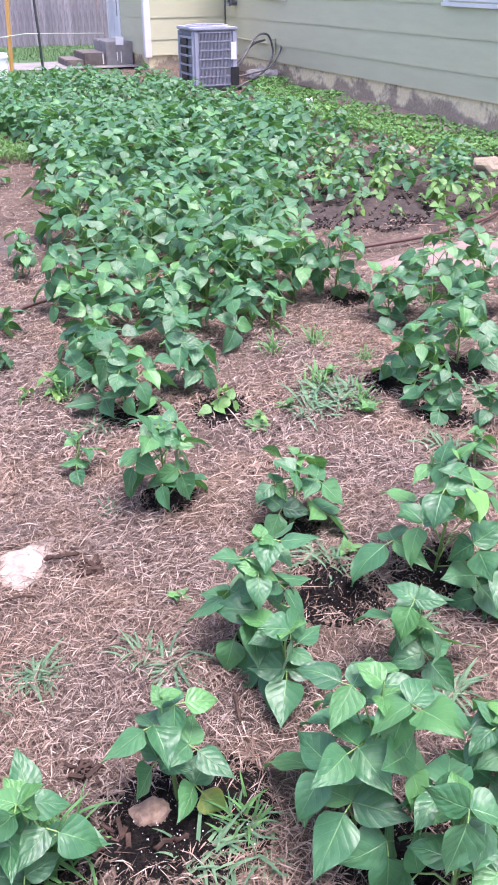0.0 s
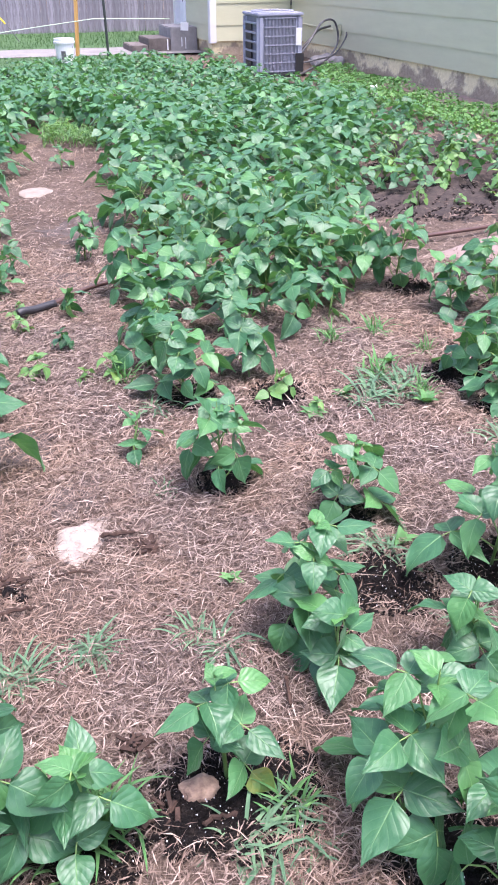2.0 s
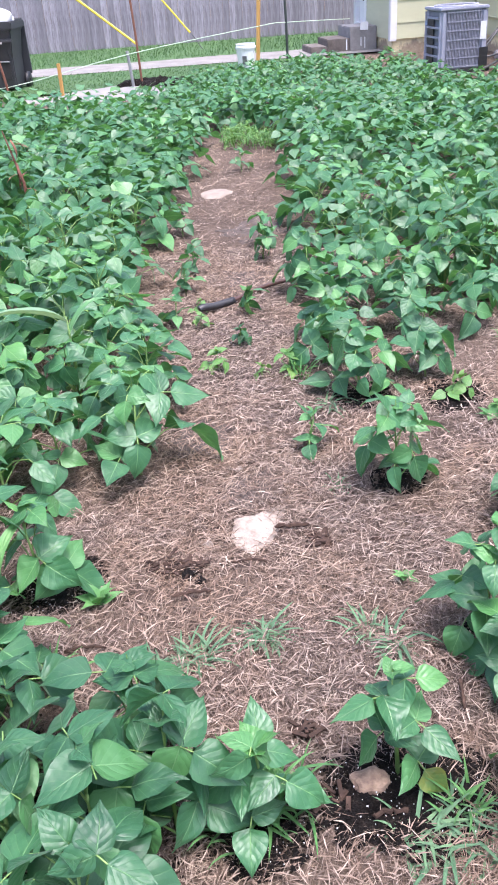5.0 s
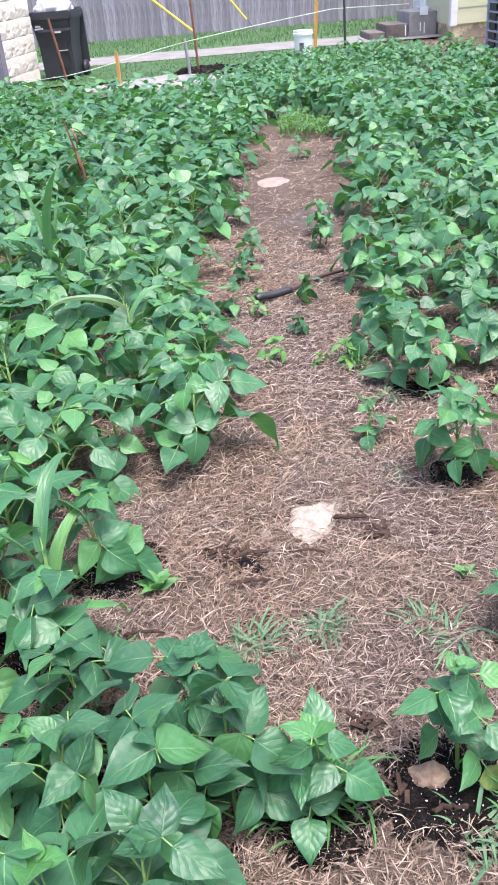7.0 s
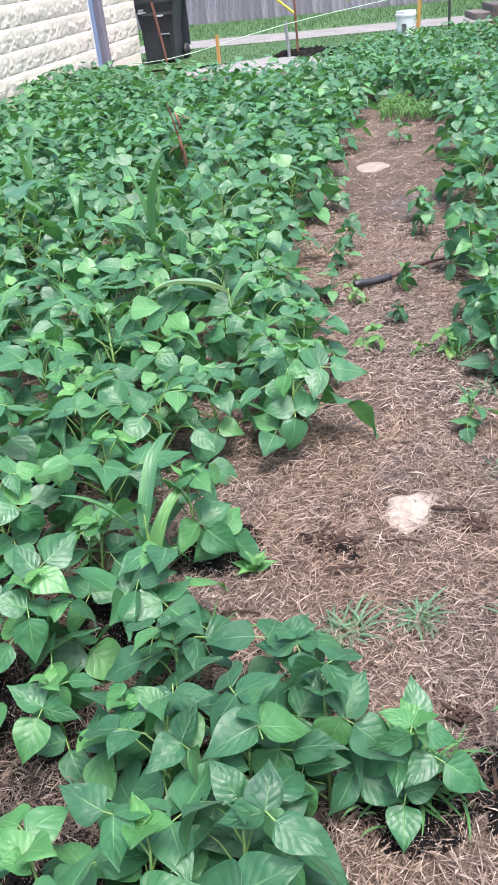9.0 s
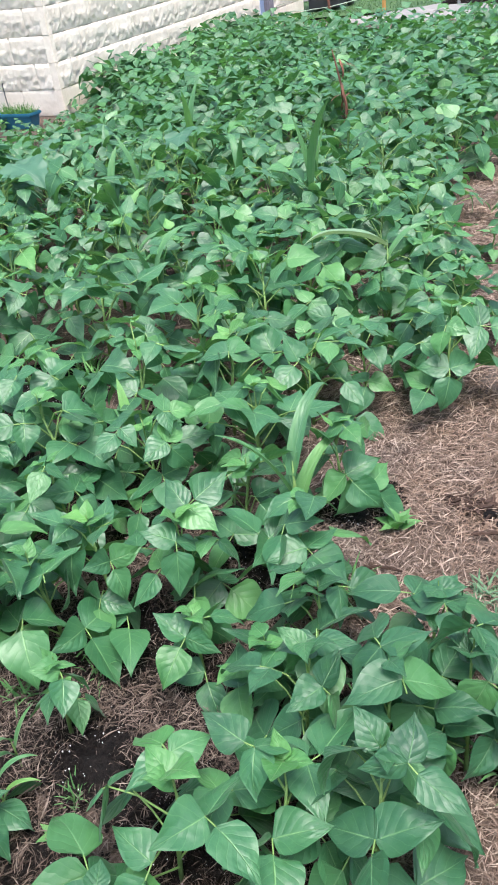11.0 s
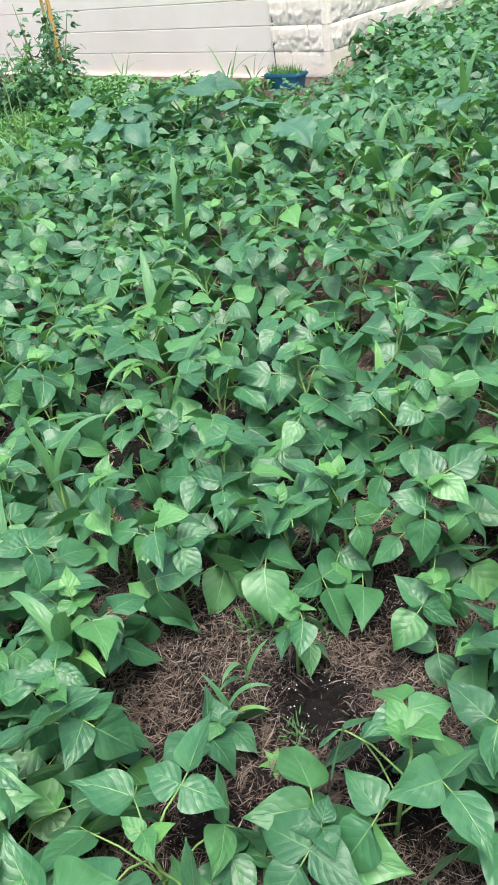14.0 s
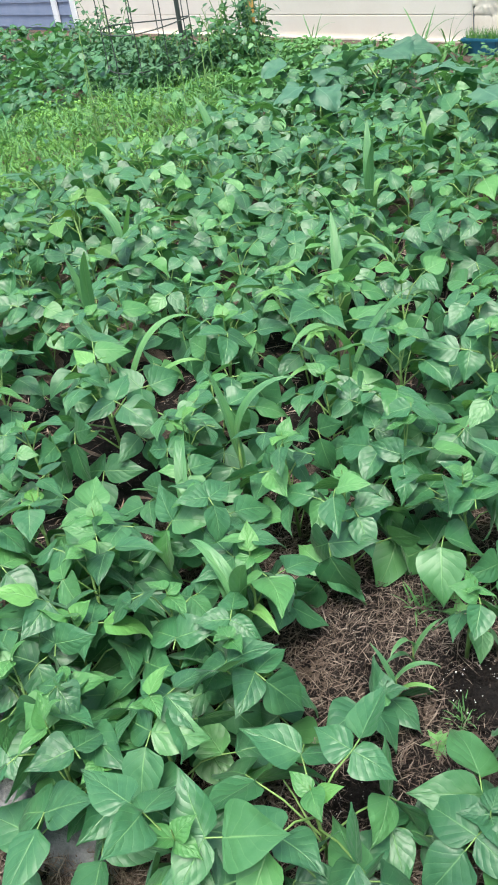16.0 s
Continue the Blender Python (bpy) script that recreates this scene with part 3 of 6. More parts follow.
def air_conditioner():
    root = empty("air_conditioner", pose(-0.62, 12.98, 0.0, 0, 0, 23.27), label="grey outdoor air conditioning unit on a dark pad", category="air conditioner")
    h, w = 0.80, 0.33
    bevelled("pad", Soup().box((-0.38, -0.38, -0.04), (0.38, 0.38, 0.045)), BLACK, root, 0.01)
    part("core", Soup().box((-w + 0.03, -w + 0.03, 0.05), (w - 0.03, w - 0.03, h - 0.02)), COIL, root)
    for sx in (-1, 1):
        for sy in (-1, 1):
            x, y = sx * (w - 0.045), sy * (w - 0.045)
            bevelled("corner_post", Soup().box((x - 0.05, y - 0.05, 0.05), (x + 0.05, y + 0.05, h - 0.02)), METAL, root, 0.03, 3)
    for side in range(4):
        m = pose(0, 0, 0, 0, 0, 90 * side)
        if side == 3:
            # black slabs paint the shade between the louvres
            for i in range(5):
                part("louvre_gap", Soup().box((-w + 0.11, -w + 0.004, 0.11 + 0.118 * i), (w - 0.30, -w + 0.014, 0.20 + 0.118 * i), m), BLACK, root)
            for i in range(6):
                z = 0.09 + 0.118 * i
                part("louvre_bar", Soup().box((-w + 0.09, -w - 0.004, z - 0.012), (w - 0.09, -w + 0.02, z + 0.012), m), METAL, root)
            continue
        for i in range(23):
            x = -w + 0.10 + 0.0208 * i
            part("grille_bar", Soup().box((x - 0.004, -w + 0.003, 0.06), (x + 0.004, -w + 0.012, h - 0.03), m), GRILLE, root)
        for i in range(7):
            z = 0.075 + 0.112 * i
            part("grille_band", Soup().box((-w + 0.09, -w - 0.003, z - 0.007), (w - 0.09, -w + 0.002, z + 0.007), m), GRILLE, root)
    top = bevelled("top", Soup().box((-w - 0.01, -w - 0.01, h - 0.03), (w + 0.01, w + 0.01, h + 0.01)), METAL, root, 0.012)
    part("fan_opening", lathe([(0.30, h + 0.012), (0.30, h + 0.03), (0.27, h + 0.03), (0.27, h + 0.011)], 32), METAL, top, smooth=True)
    part("fan_well", lathe([(0.268, h + 0.013), (0.001, h + 0.013)], 32), BLACK, top)
    for i in range(9):
        c, d = math.cos(0.698 * i), math.sin(0.698 * i)
        part("fan_guard", Soup().tube([(0.04 * c, 0.04 * d, h + 0.035), (0.29 * c, 0.29 * d, h + 0.028)], 0.004), METAL, top)
    part("badge", Soup().box((-w - 0.006, 0.22, 0.58), (-w - 0.002, 0.29, 0.63)), BLUE, root, "small blue badge")
    part("service_plate", Soup().box((w - 0.10, -w - 0.012, 0.40), (w - 0.02, -w - 0.004, 0.62)), PAIL, root, "pale wiring label")
    part("valve_box", Soup().box((w - 0.10, -w - 0.014, 0.06), (w + 0.02, -w + 0.06, 0.30)), BLACK, root)


air_conditioner()


def bent(name, pts, r, material, label, cat, sides=8, steps=6, parent=None):
    """A smooth round line through a few points."""
    p = [Vector(q) for q in pts]
    p = [2 * p[0] - p[1]] + p + [2 * p[-1] - p[-2]]
    out = []
    for i in range(1, len(p) - 2):
        for k in range(steps):
            t = k / steps
            out.append(0.5 * (2 * p[i] + (p[i + 1] - p[i - 1]) * t + (2 * p[i - 1] - 5 * p[i] + 4 * p[i + 1] - p[i + 2]) * t * t + (3 * p[i] - p[i - 1] - 3 * p[i + 1] + p[i + 2]) * t ** 3))
    out.append(p[-2])
    ob = linked(name, Soup().tube(out, r, sides), material, parent, smooth=True)
    return tagged(ob, label, cat)


bent("refrigerant_line", [(-0.24, 12.82, 0.24), (-0.08, 12.95, 0.44), (0.08, 13.2, 0.66), (0.26, 13.45, 0.66), (0.33, 13.5, 0.40), (0.2, 13.25, 0.2), (-0.02, 12.95, 0.1), (-0.25, 12.55, 0.03), (-0.4, 12.2, 0.02)], 0.015, CABLE, "grey insulated line looping beside the air conditioner", "pipe")
bent("refrigerant_line", [(-0.24, 12.8, 0.16), (0.02, 12.95, 0.2), (0.28, 13.3, 0.24), (0.44, 13.75, 0.40), (0.47, 14.0, 0.5)], 0.012, CABLE, "grey flexible conduit between unit and wall box", "pipe")
bent("power_whip", [(-0.24, 12.84, 0.3), (-0.04, 13.1, 0.5), (0.06, 13.4, 0.56), (0.22, 14.2, 0.55)], 0.016, BLACK, "black electrical whip from the air conditioner", "cable")
for cx, cy, sd, sc in ((0.18, 14.0, 1, 0.14), (0.05, 13.85, 2, 0.11), (0.33, 13.85, 3, 0.12), (0.12, 13.75, 6, 0.10)):
    tagged(linked("rubble", blob(sc, sd * 3.1, (1.2, 1, 0.7), 0.4), CONCRETE, at=pose(cx, cy, 0.09)), "broken grey concrete lump beside the house", "rubble", "rubble by the wall")


# ---- pale block building ----
def block_building():
    root = empty("block_building", pose(-6.49, 5.67, 0, 0, 0, 9.65), label="cream building with rock-faced block corner and plain block wall", category="building")
    part("wall", Soup().box((-0.19, 0.06, -0.2), (-0.03, 4.68, 2.9)).box((-0.19, 5.17, -0.2), (-0.03, 6.33, 2.9)).box((-0.19, 4.68, 2.1), (-0.03, 5.17, 2.9)).box((-0.66, 0.035, -0.2), (-0.19, 0.18, 2.9)).box((-0.03, 0.05, -0.2), (-0.005, 0.3, 2.9)).box((-9, 6.18, -0.2), (-0.19, 6.33, 2.9)), MORTAR, root)
    ch, bl = 0.234, 0.468
    forms = {}
    for kind, tame in (("long", 1.0), ("half", 1.0), ("long_base", 0.25), ("half_base", 0.25)):
        forms[kind] = []
        for k in range(6):
            ln, nx, nz, v = (bl if "long" in kind else bl / 2) - 0.001, 25 if "long" in kind else 13, 12, []
            for i in range(nx + 1):
                for j in range(nz + 1):
                    e = min(i, nx - i) > 0 and min(j, nz - j) > 0
                    y, z = ln * i / nx, (ch - 0.003) * j / nz
                    rough = 0.5 + 0.5 * noise.noise((y * 9 + 7 * k, z * 12, 1.5)) + 0.55 * noise.noise((y * 30, z * 36 + 5 * k, 4)) + 0.5 * noise.noise((y * 70, z * 70 + 5 * k, 9))
                    h = j / nz
                    belly = float(np.interp(h, (0, 0.12, 0.45, 0.75, 0.93, 1), (0.25, 0.4, 0.82, 1.0, 0.95, 0.6)))
                    v.append(((0.004 if e else 0.0) + 0.017 * tame * belly * (1 if 0 < i < nx else 0.85) + (0.020 * tame * max(-0.6, rough - 0.5) * (1.3 if h < 0.55 else 0.45) if e else 0.0), y, z))
            f = [(i * (nz + 1) + j, (i + 1) * (nz + 1) + j, (i + 1) * (nz + 1) + j + 1, i * (nz + 1) + j + 1) for i in range(nx) for j in range(nz)]
            m0 = len(v)
            v += [(-0.04, 0, 0), (-0.04, ln, 0), (-0.04, ln, ch - 0.003), (-0.04, 0, ch - 0.003)]
            f += [(0, m0, m0 + 1, nx * (nz + 1)), (nz, m0 + 3, m0 + 2, nx * (nz + 1) + nz), (0, nz, m0 + 3, m0), (nx * (nz + 1), nx * (nz + 1) + nz, m0 + 2, m0 + 1)]
            forms[kind].append(Soup().add(v, f).mesh("block", BLOCK, True))
    rng = random.Random(5)
    for c in range(12):
        z = 0.012 + ch * c
        for lo, hi in ((0.0, 4.68), (5.17, 6.34)):
            y = lo - (bl / 2 if c % 2 else 0)
            while y < hi - 0.1:
                kind = "half" if y < lo or y + bl > hi + 0.05 else "long"
                if z < 2.1 or not 4.2 < y < 5.2:
                    part("block", rng.choice(forms[kind + ("_base" if c == 0 else "")]), None, root, at=pose(0.0, max(y, lo) + (0.03 if lo == 0 else 0.0), z))
                y += bl if y >= lo else bl
        for k, kind in ((0, "long"), (1, "half")) if c % 2 == 0 else ((0, "half"), (1, "long")):
            x = -0.0 - (0 if k == 0 else (bl if c % 2 == 0 else bl / 2))
            part("block", rng.choice(forms[kind + ("_base" if c == 0 else "")]), None, root, at=pose(x - (bl if kind == "long" else bl / 2), 0.03, z, 0, 0, -90))
        bevelled("quoin", Soup().box((-0.06, 0.006, z), (0.020, 0.07, z + ch - 0.001)), BLOCK, root, 0.005)
        s = Soup()
        x0, x1, g = -8.95, -0.685, 0.007
        v = [(x, y, zz) for x in (x0, x1) for y, zz in ((0.042, z), (0.032, z + g), (0.032, z + ch - g), (0.042, z + ch), (0.2, z + ch), (0.2, z))]
        f = [(k, (k + 1) % 6, 6 + (k + 1) % 6, 6 + k) for k in range(6)] + [(5, 4, 3, 2, 1, 0), (6, 7, 8, 9, 10, 11)]
        part("block_course", s.add(v, f), PLASTER, root)
    part("base_ledge", Soup().box((-8.95, 0.0, -0.1), (-0.69, 0.06, 0.02)), BLOCK, root)
    part("crack", Soup().tube([(-0.672, 0.028, 0), (-0.680, 0.026, 0.22), (-0.672, 0.026, 0.5), (-0.682, 0.026, 0.8), (-0.670, 0.026, 1.1), (-0.676, 0.028, 2.0), (-0.67, 0.03, 2.85)], 0.009, 5), CABLE, root, "dark open joint")
    part("roof", Soup().box((-9.1, -0.05, 2.9), (0.1, 6.45, 3.05)), ROOF, root)
    door = part("door", Soup().box((-0.1, 4.72, 0.03), (-0.06, 5.02, 2.05)), BLUE, root, "narrow pale blue door")
    part("door_frame", Soup().box((-0.14, 4.68, 0.0), (0.015, 4.72, 2.1)), TRIM, door)
    part("door_frame", Soup().box((-0.14, 5.02, 0.0), (0.02, 5.17, 2.1)), FENCE, door)


block_building()


def blue_house():
    root = empty("blue_house", pose(-15.35, 4.17, 0, 0, 0, 9.65), label="slate blue sided house with white corner boards", category="house")
    part("wall", Soup().box((-7, 0.06, -0.2), (0, 5, 2.9)), SLATEBLUE, root)
    for i in range(14):
        z = 0.05 + 0.2 * i
        part("siding_board", Soup().add([(x, y, q) for x in (-7, 0) for y, q in ((0.06, z), (0.025, z), (0.05, z + 0.205), (0.06, z + 0.205))], [(0, 4, 5, 1), (1, 5, 6, 2), (2, 6, 7, 3), (0, 1, 2, 3), (4, 7, 6, 5)]), SLATEBLUE, root)
    bevelled("corner_board", Soup().box((-0.13, -0.01, 0), (0.03, 0.022, 2.9)), TRIM, root, 0.004)
    bevelled("corner_board", Soup().box((-0.84, -0.01, 0), (-0.66, 0.022, 2.9)), TRIM, root, 0.004)
    part("roof", Soup().box((-7.3, -0.3, 2.9), (0.3, 5.3, 3.05)), ROOF, root)


blue_house()


# ---- things at the far edge of the garden ----
def wheelie_bin():
    root = empty("rubbish_cart", pose(-7.42, 12.45, 0.0, 0, 0, 14), label="charcoal plastic rubbish cart filled with white bags", category="rubbish bin")
    s, v, n = Soup(), [], 0
    rings = [(0.24, 0.27, 0.06), (0.25, 0.28, 0.5), (0.30, 0.33, 0.86), (0.335, 0.37, 0.865), (0.34, 0.375, 0.98), (0.31, 0.34, 0.98), (0.26, 0.29, 0.75)]
    for a, b, z in rings:
        v += [(sx * a, sy * b, z) for sx, sy in ((-1, -1), (1, -1), (1, 1), (-1, 1))]
    f = [(i * 4 + k, i * 4 + (k + 1) % 4, (i + 1) * 4 + (k + 1) % 4, (i + 1) * 4 + k) for i in range(len(rings) - 1) for k in range(4)] + [(3, 2, 1, 0), (24, 25, 26, 27)]
    bevelled("body", s.add(v, f), CART, root, 0.02, 2)
    # a black block on the front paints the shade of the hand recess
    bevelled("recess", Soup().box((0.02, -0.296, 0.18), (0.2, -0.272, 0.62)), BLACK, root, 0.01)
    part("grab_bar", Soup().tube([(0.02, -0.31, 0.44), (0.2, -0.31, 0.44)], 0.012), GREYPOST, root, "pale metal bar")
    bevelled("lip", Soup().box((-0.2, -0.36, 0.70), (0.3, -0.30, 0.75)), CART, root, 0.012)
    for sx in (-1, 1):
        part("wheel", lathe([(0.02, -0.03), (0.12, -0.03), (0.13, 0), (0.12, 0.03), (0.02, 0.03)], 20), BLACK, root, smooth=True, at=pose(sx * 0.29, 0.26, 0.12, 0, 90, 0))
    part("handle", Soup().tube([(-0.3, 0.38, 0.95), (-0.3, 0.44, 0.98), (0.3, 0.44, 0.98), (0.3, 0.38, 0.95)], 0.016), CART, root)
    part("lid", Soup().box((-0.33, 0.39, 0.2), (0.33, 0.42, 0.95)), CART, root, "lid hanging open behind")
    for x, z, w in ((-0.2, 0.79, 0.08), (-0.19, 0.755, 0.13), (0.1, 0.70, 0.1)):
        part("print_bar", Soup().box((x - w / 2, -0.34 if z > 0.72 else -0.368, z - 0.012), (x + w / 2, -0.33 if z > 0.72 else -0.361, z + 0.012)), LABEL, root)
    for x, y, r, sd in ((-0.1, -0.05, 0.2, 2), (0.14, 0.02, 0.15, 9)):
        tagged(linked("bin_bag", blob(r, sd, (1, 1.1, 0.85), 0.5, 3), BAG, smooth=True, at=pose(-7.42 + x, 12.45 + y, 1.02)), "knotted white plastic bin bag in the cart", "bin bag", "bags in the cart")


wheelie_bin()


def pail():
    root = empty("bucket", pose(-3.93, 14.0, 0.02), label="white plastic bucket standing at the garden edge", category="bucket")
    part("body", lathe([(0.001, 0.0), (0.13, 0.0), (0.15, 0.3), (0.162, 0.3), (0.164, 0.33), (0.152, 0.335), (0.155, 0.37), (0.145, 0.37), (0.125, 0.02), (0.001, 0.02)], 28), PAIL, root)
    part("handle", Soup().tube([(0.165 * math.cos(a), -0.02 - 0.06 * math.sin(a), 0.32 - 0.14 * math.sin(a)) for a in np.linspace(0, math.pi, 12)], 0.004), GREYPOST, root)
    part("smudge", Soup().box((-0.02, -0.157, 0.08), (0.05, -0.149, 0.2)), CABLE, root, "grey smudged label")


pail()


def upright(name, foot, top, r, material, label, cat, sides=6, flat=0.0):
    p, q = Vector(foot), Vector(top)
    if flat:
        m = look(p, q) @ Matrix.Identity(4)
        s = Soup().box((-r, -flat, 0), (r, flat, -(q - p).length), m)
        ob = bevelled(name, s, material, None, 0.004)
    else:
        ob = linked(name, Soup().tube([p, p.lerp(q, 0.5) + Vector((0.01, 0, 0)), q], r, sides), material)
    return tagged(ob, label, cat)


upright("stake", (-6.67, 11.25, -0.2), (-6.84, 11.25, 0.93), 0.018, RUST, "rusty iron stake leaning at the bean rows", "stake")
upright("stake", (-5.92, 11.34, -0.2), (-5.92, 11.36, 0.46), 0.02, STAKE, "short new yellow pine stake", "stake", flat=0.02)
upright("post", (-5.12, 12.05, -0.2), (-5.16, 12.05, 0.52), 0.022, GREYPOST, "short galvanised post holding a cord", "post")
upright("stake", (-5.04, 12.2, -0.2), (-5.10, 12.2, 1.6), 0.017, RUST, "tall rusty iron rod", "stake")
upright("stake", (-3.80, 14.18, -0.2), (-3.68, 14.18, 1.7), 0.05, STAKE, "tall flat yellow pine board stake", "stake", flat=0.02)
upright("post", (-3.40, 14.7, -0.2), (-3.44, 14.7, 1.6), 0.022, DARKPOST, "dark green metal fence post", "post")
upright("guy_guard", (-5.17, 12.5, 0.56), (-6.29, 12.17, 1.5), 0.018, YELLOW, "yellow plastic guard on a guy wire", "guard")
upright("guy_guard", (-6.17, 17.9, 0.34), (-6.9, 17.66, 1.27), 0.02, YELLOW, "pale yellow guard on a second guy wire", "guard")
upright("iron_spike", (-7.95, 11.75, -0.1), (-8.08, 11.75, 0.3), 0.014, DARKPOST, "short dark iron spike beside the block wall", "spike")
upright("guy_wire", (-5.93, 17.93, 0.0), (-6.17, 17.9, 0.36), 0.009, CABLE, "thin steel guy wire end in the grass", "wire")
bent("cord", [(-8.2, 11.6, 0.13), (-6.70, 11.25, 0.19), (-5.13, 12.03, 0.48), (-3.72, 14.14, 0.62), (-3.42, 14.68, 0.62), (-2.55, 15.9, 0.55)], 0.006, ROPE, "thin pale green cord strung between stakes", "cord", 5, 4)


def planter():
    root = empty("planter_box", pose(-6.63, 5.24, 0.0, 0, 0, 9.65) @ Matrix.Scale(0.82, 4), label="teal plastic planter box with green seedlings", category="planter")
    s = Soup()
    rings = [(0.20, 0.07, 0.0), (0.23, 0.09, 0.14), (0.25, 0.105, 0.14), (0.25, 0.105, 0.175), (0.225, 0.085, 0.175), (0.215, 0.08, 0.12)]
    v = [(sx * a, sy * b, z) for a, b, z in rings for sx, sy in ((-1, -1), (1, -1), (1, 1), (-1, 1))]
    f = [(i * 4 + k, i * 4 + (k + 1) % 4, (i + 1) * 4 + (k + 1) % 4, (i + 1) * 4 + k) for i in range(5) for k in range(4)] + [(3, 2, 1, 0), (20, 21, 22, 23)]
    bevelled("box", s.add(v, f), TEAL, root, 0.008)
    rng, g = np.random.default_rng(3), Soup()
    for _ in range(260):
        x, y, h, a = rng.uniform(-0.22, 0.22), rng.uniform(-0.08, 0.08), rng.uniform(0.05, 0.14), rng.uniform(0, 6.28)
        dx, dy, lx, ly = 0.007 * math.cos(a), 0.007 * math.sin(a), rng.normal(0, 0.04), rng.normal(0, 0.04)
        g.add([(x - dx, y - dy, 0.12), (x + dx, y + dy, 0.12), (x + lx, y + ly, 0.15 + h)], [(0, 1, 2)])
    part("seedling_tuft", g, LEAF_PALE, root, "fine pale green seedlings")


planter()


# ---- leaves ----
OVATE = ((0.0, 0.03, 0.08, 0.16, 0.27, 0.40, 0.54, 0.68, 0.80, 0.90, 0.96, 1.0), (0.06, 0.42, 0.72, 0.93, 1.0, 0.95, 0.79, 0.54, 0.31, 0.13, 0.05, 0.0))


def blade(length, width, rows, cols, fold, droop, wave, seed, skew=0.0, outline=OVATE):
    """One leaflet: its base at the origin, along +y, the upper side up; skew widens one half."""
    v, uv, f = [], [], []
    y = z = 0.0
    for i in range(rows + 1):
        t = (i / rows) ** 0.92
        half = 0.5 * width * float(np.interp(t, *outline))
        a = droop * t * t * 1.2
        if i:
            y += length / rows * math.cos(a)
            z -= length / rows * math.sin(a)
        for k in range(cols + 1):
            u = 2 * k / cols - 1
            x = u * half * (1 - 0.12 * abs(fold)) * (1 + 0.30 * skew * (1 if u > 0 else -1) * (1 - t))
            up = fold * abs(u) ** 1.3 * half + wave * width * noise.noise((u * 1.4 + seed, t * 3.0, seed * 0.7)) * (0.2 + abs(u))
            v.append((x, y + up * math.sin(a), z + up * math.cos(a)))
            uv.append((0.5 + 0.5 * u, t))
    w = cols + 1
    f = [(i * w + k, i * w + k + 1, (i + 1) * w + k + 1, (i + 1) * w + k) for i in range(rows) for k in range(cols)]
    return np.array(v), f, np.array(uv)


rng_leaf = random.Random(11)
# in threes: an end leaflet and the two beside it
FINE = [blade(1, rng_leaf.uniform(0.66, 0.84), 10, 4, rng_leaf.uniform(-0.14, 0.32), rng_leaf.uniform(0.0, 0.7), rng_leaf.uniform(0.06, 0.16), k * 1.7, (0.0, -0.8, 0.8)[k % 3]) for k in range(18)]
MIDDLING = [blade(1, rng_leaf.uniform(0.66, 0.84), 8, 4, rng_leaf.uniform(-0.08, 0.28), rng_leaf.uniform(0.0, 0.6), 0.09, k * 1.9, (0.0, -0.8, 0.8)[k % 3]) for k in range(15)]
COARSE = [blade(1, rng_leaf.uniform(0.66, 0.84), 5, 2, rng_leaf.uniform(0.0, 0.3), rng_leaf.uniform(0.0, 0.6), 0.05, k * 2.3, (0.0, -0.7, 0.7)[k % 3]) for k in range(9)]


def leaf_meshes(name, material):
    return [Soup().add(*b).mesh(name, material) for b in FINE]


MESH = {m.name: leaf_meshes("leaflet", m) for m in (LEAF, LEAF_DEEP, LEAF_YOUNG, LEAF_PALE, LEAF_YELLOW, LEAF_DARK)}


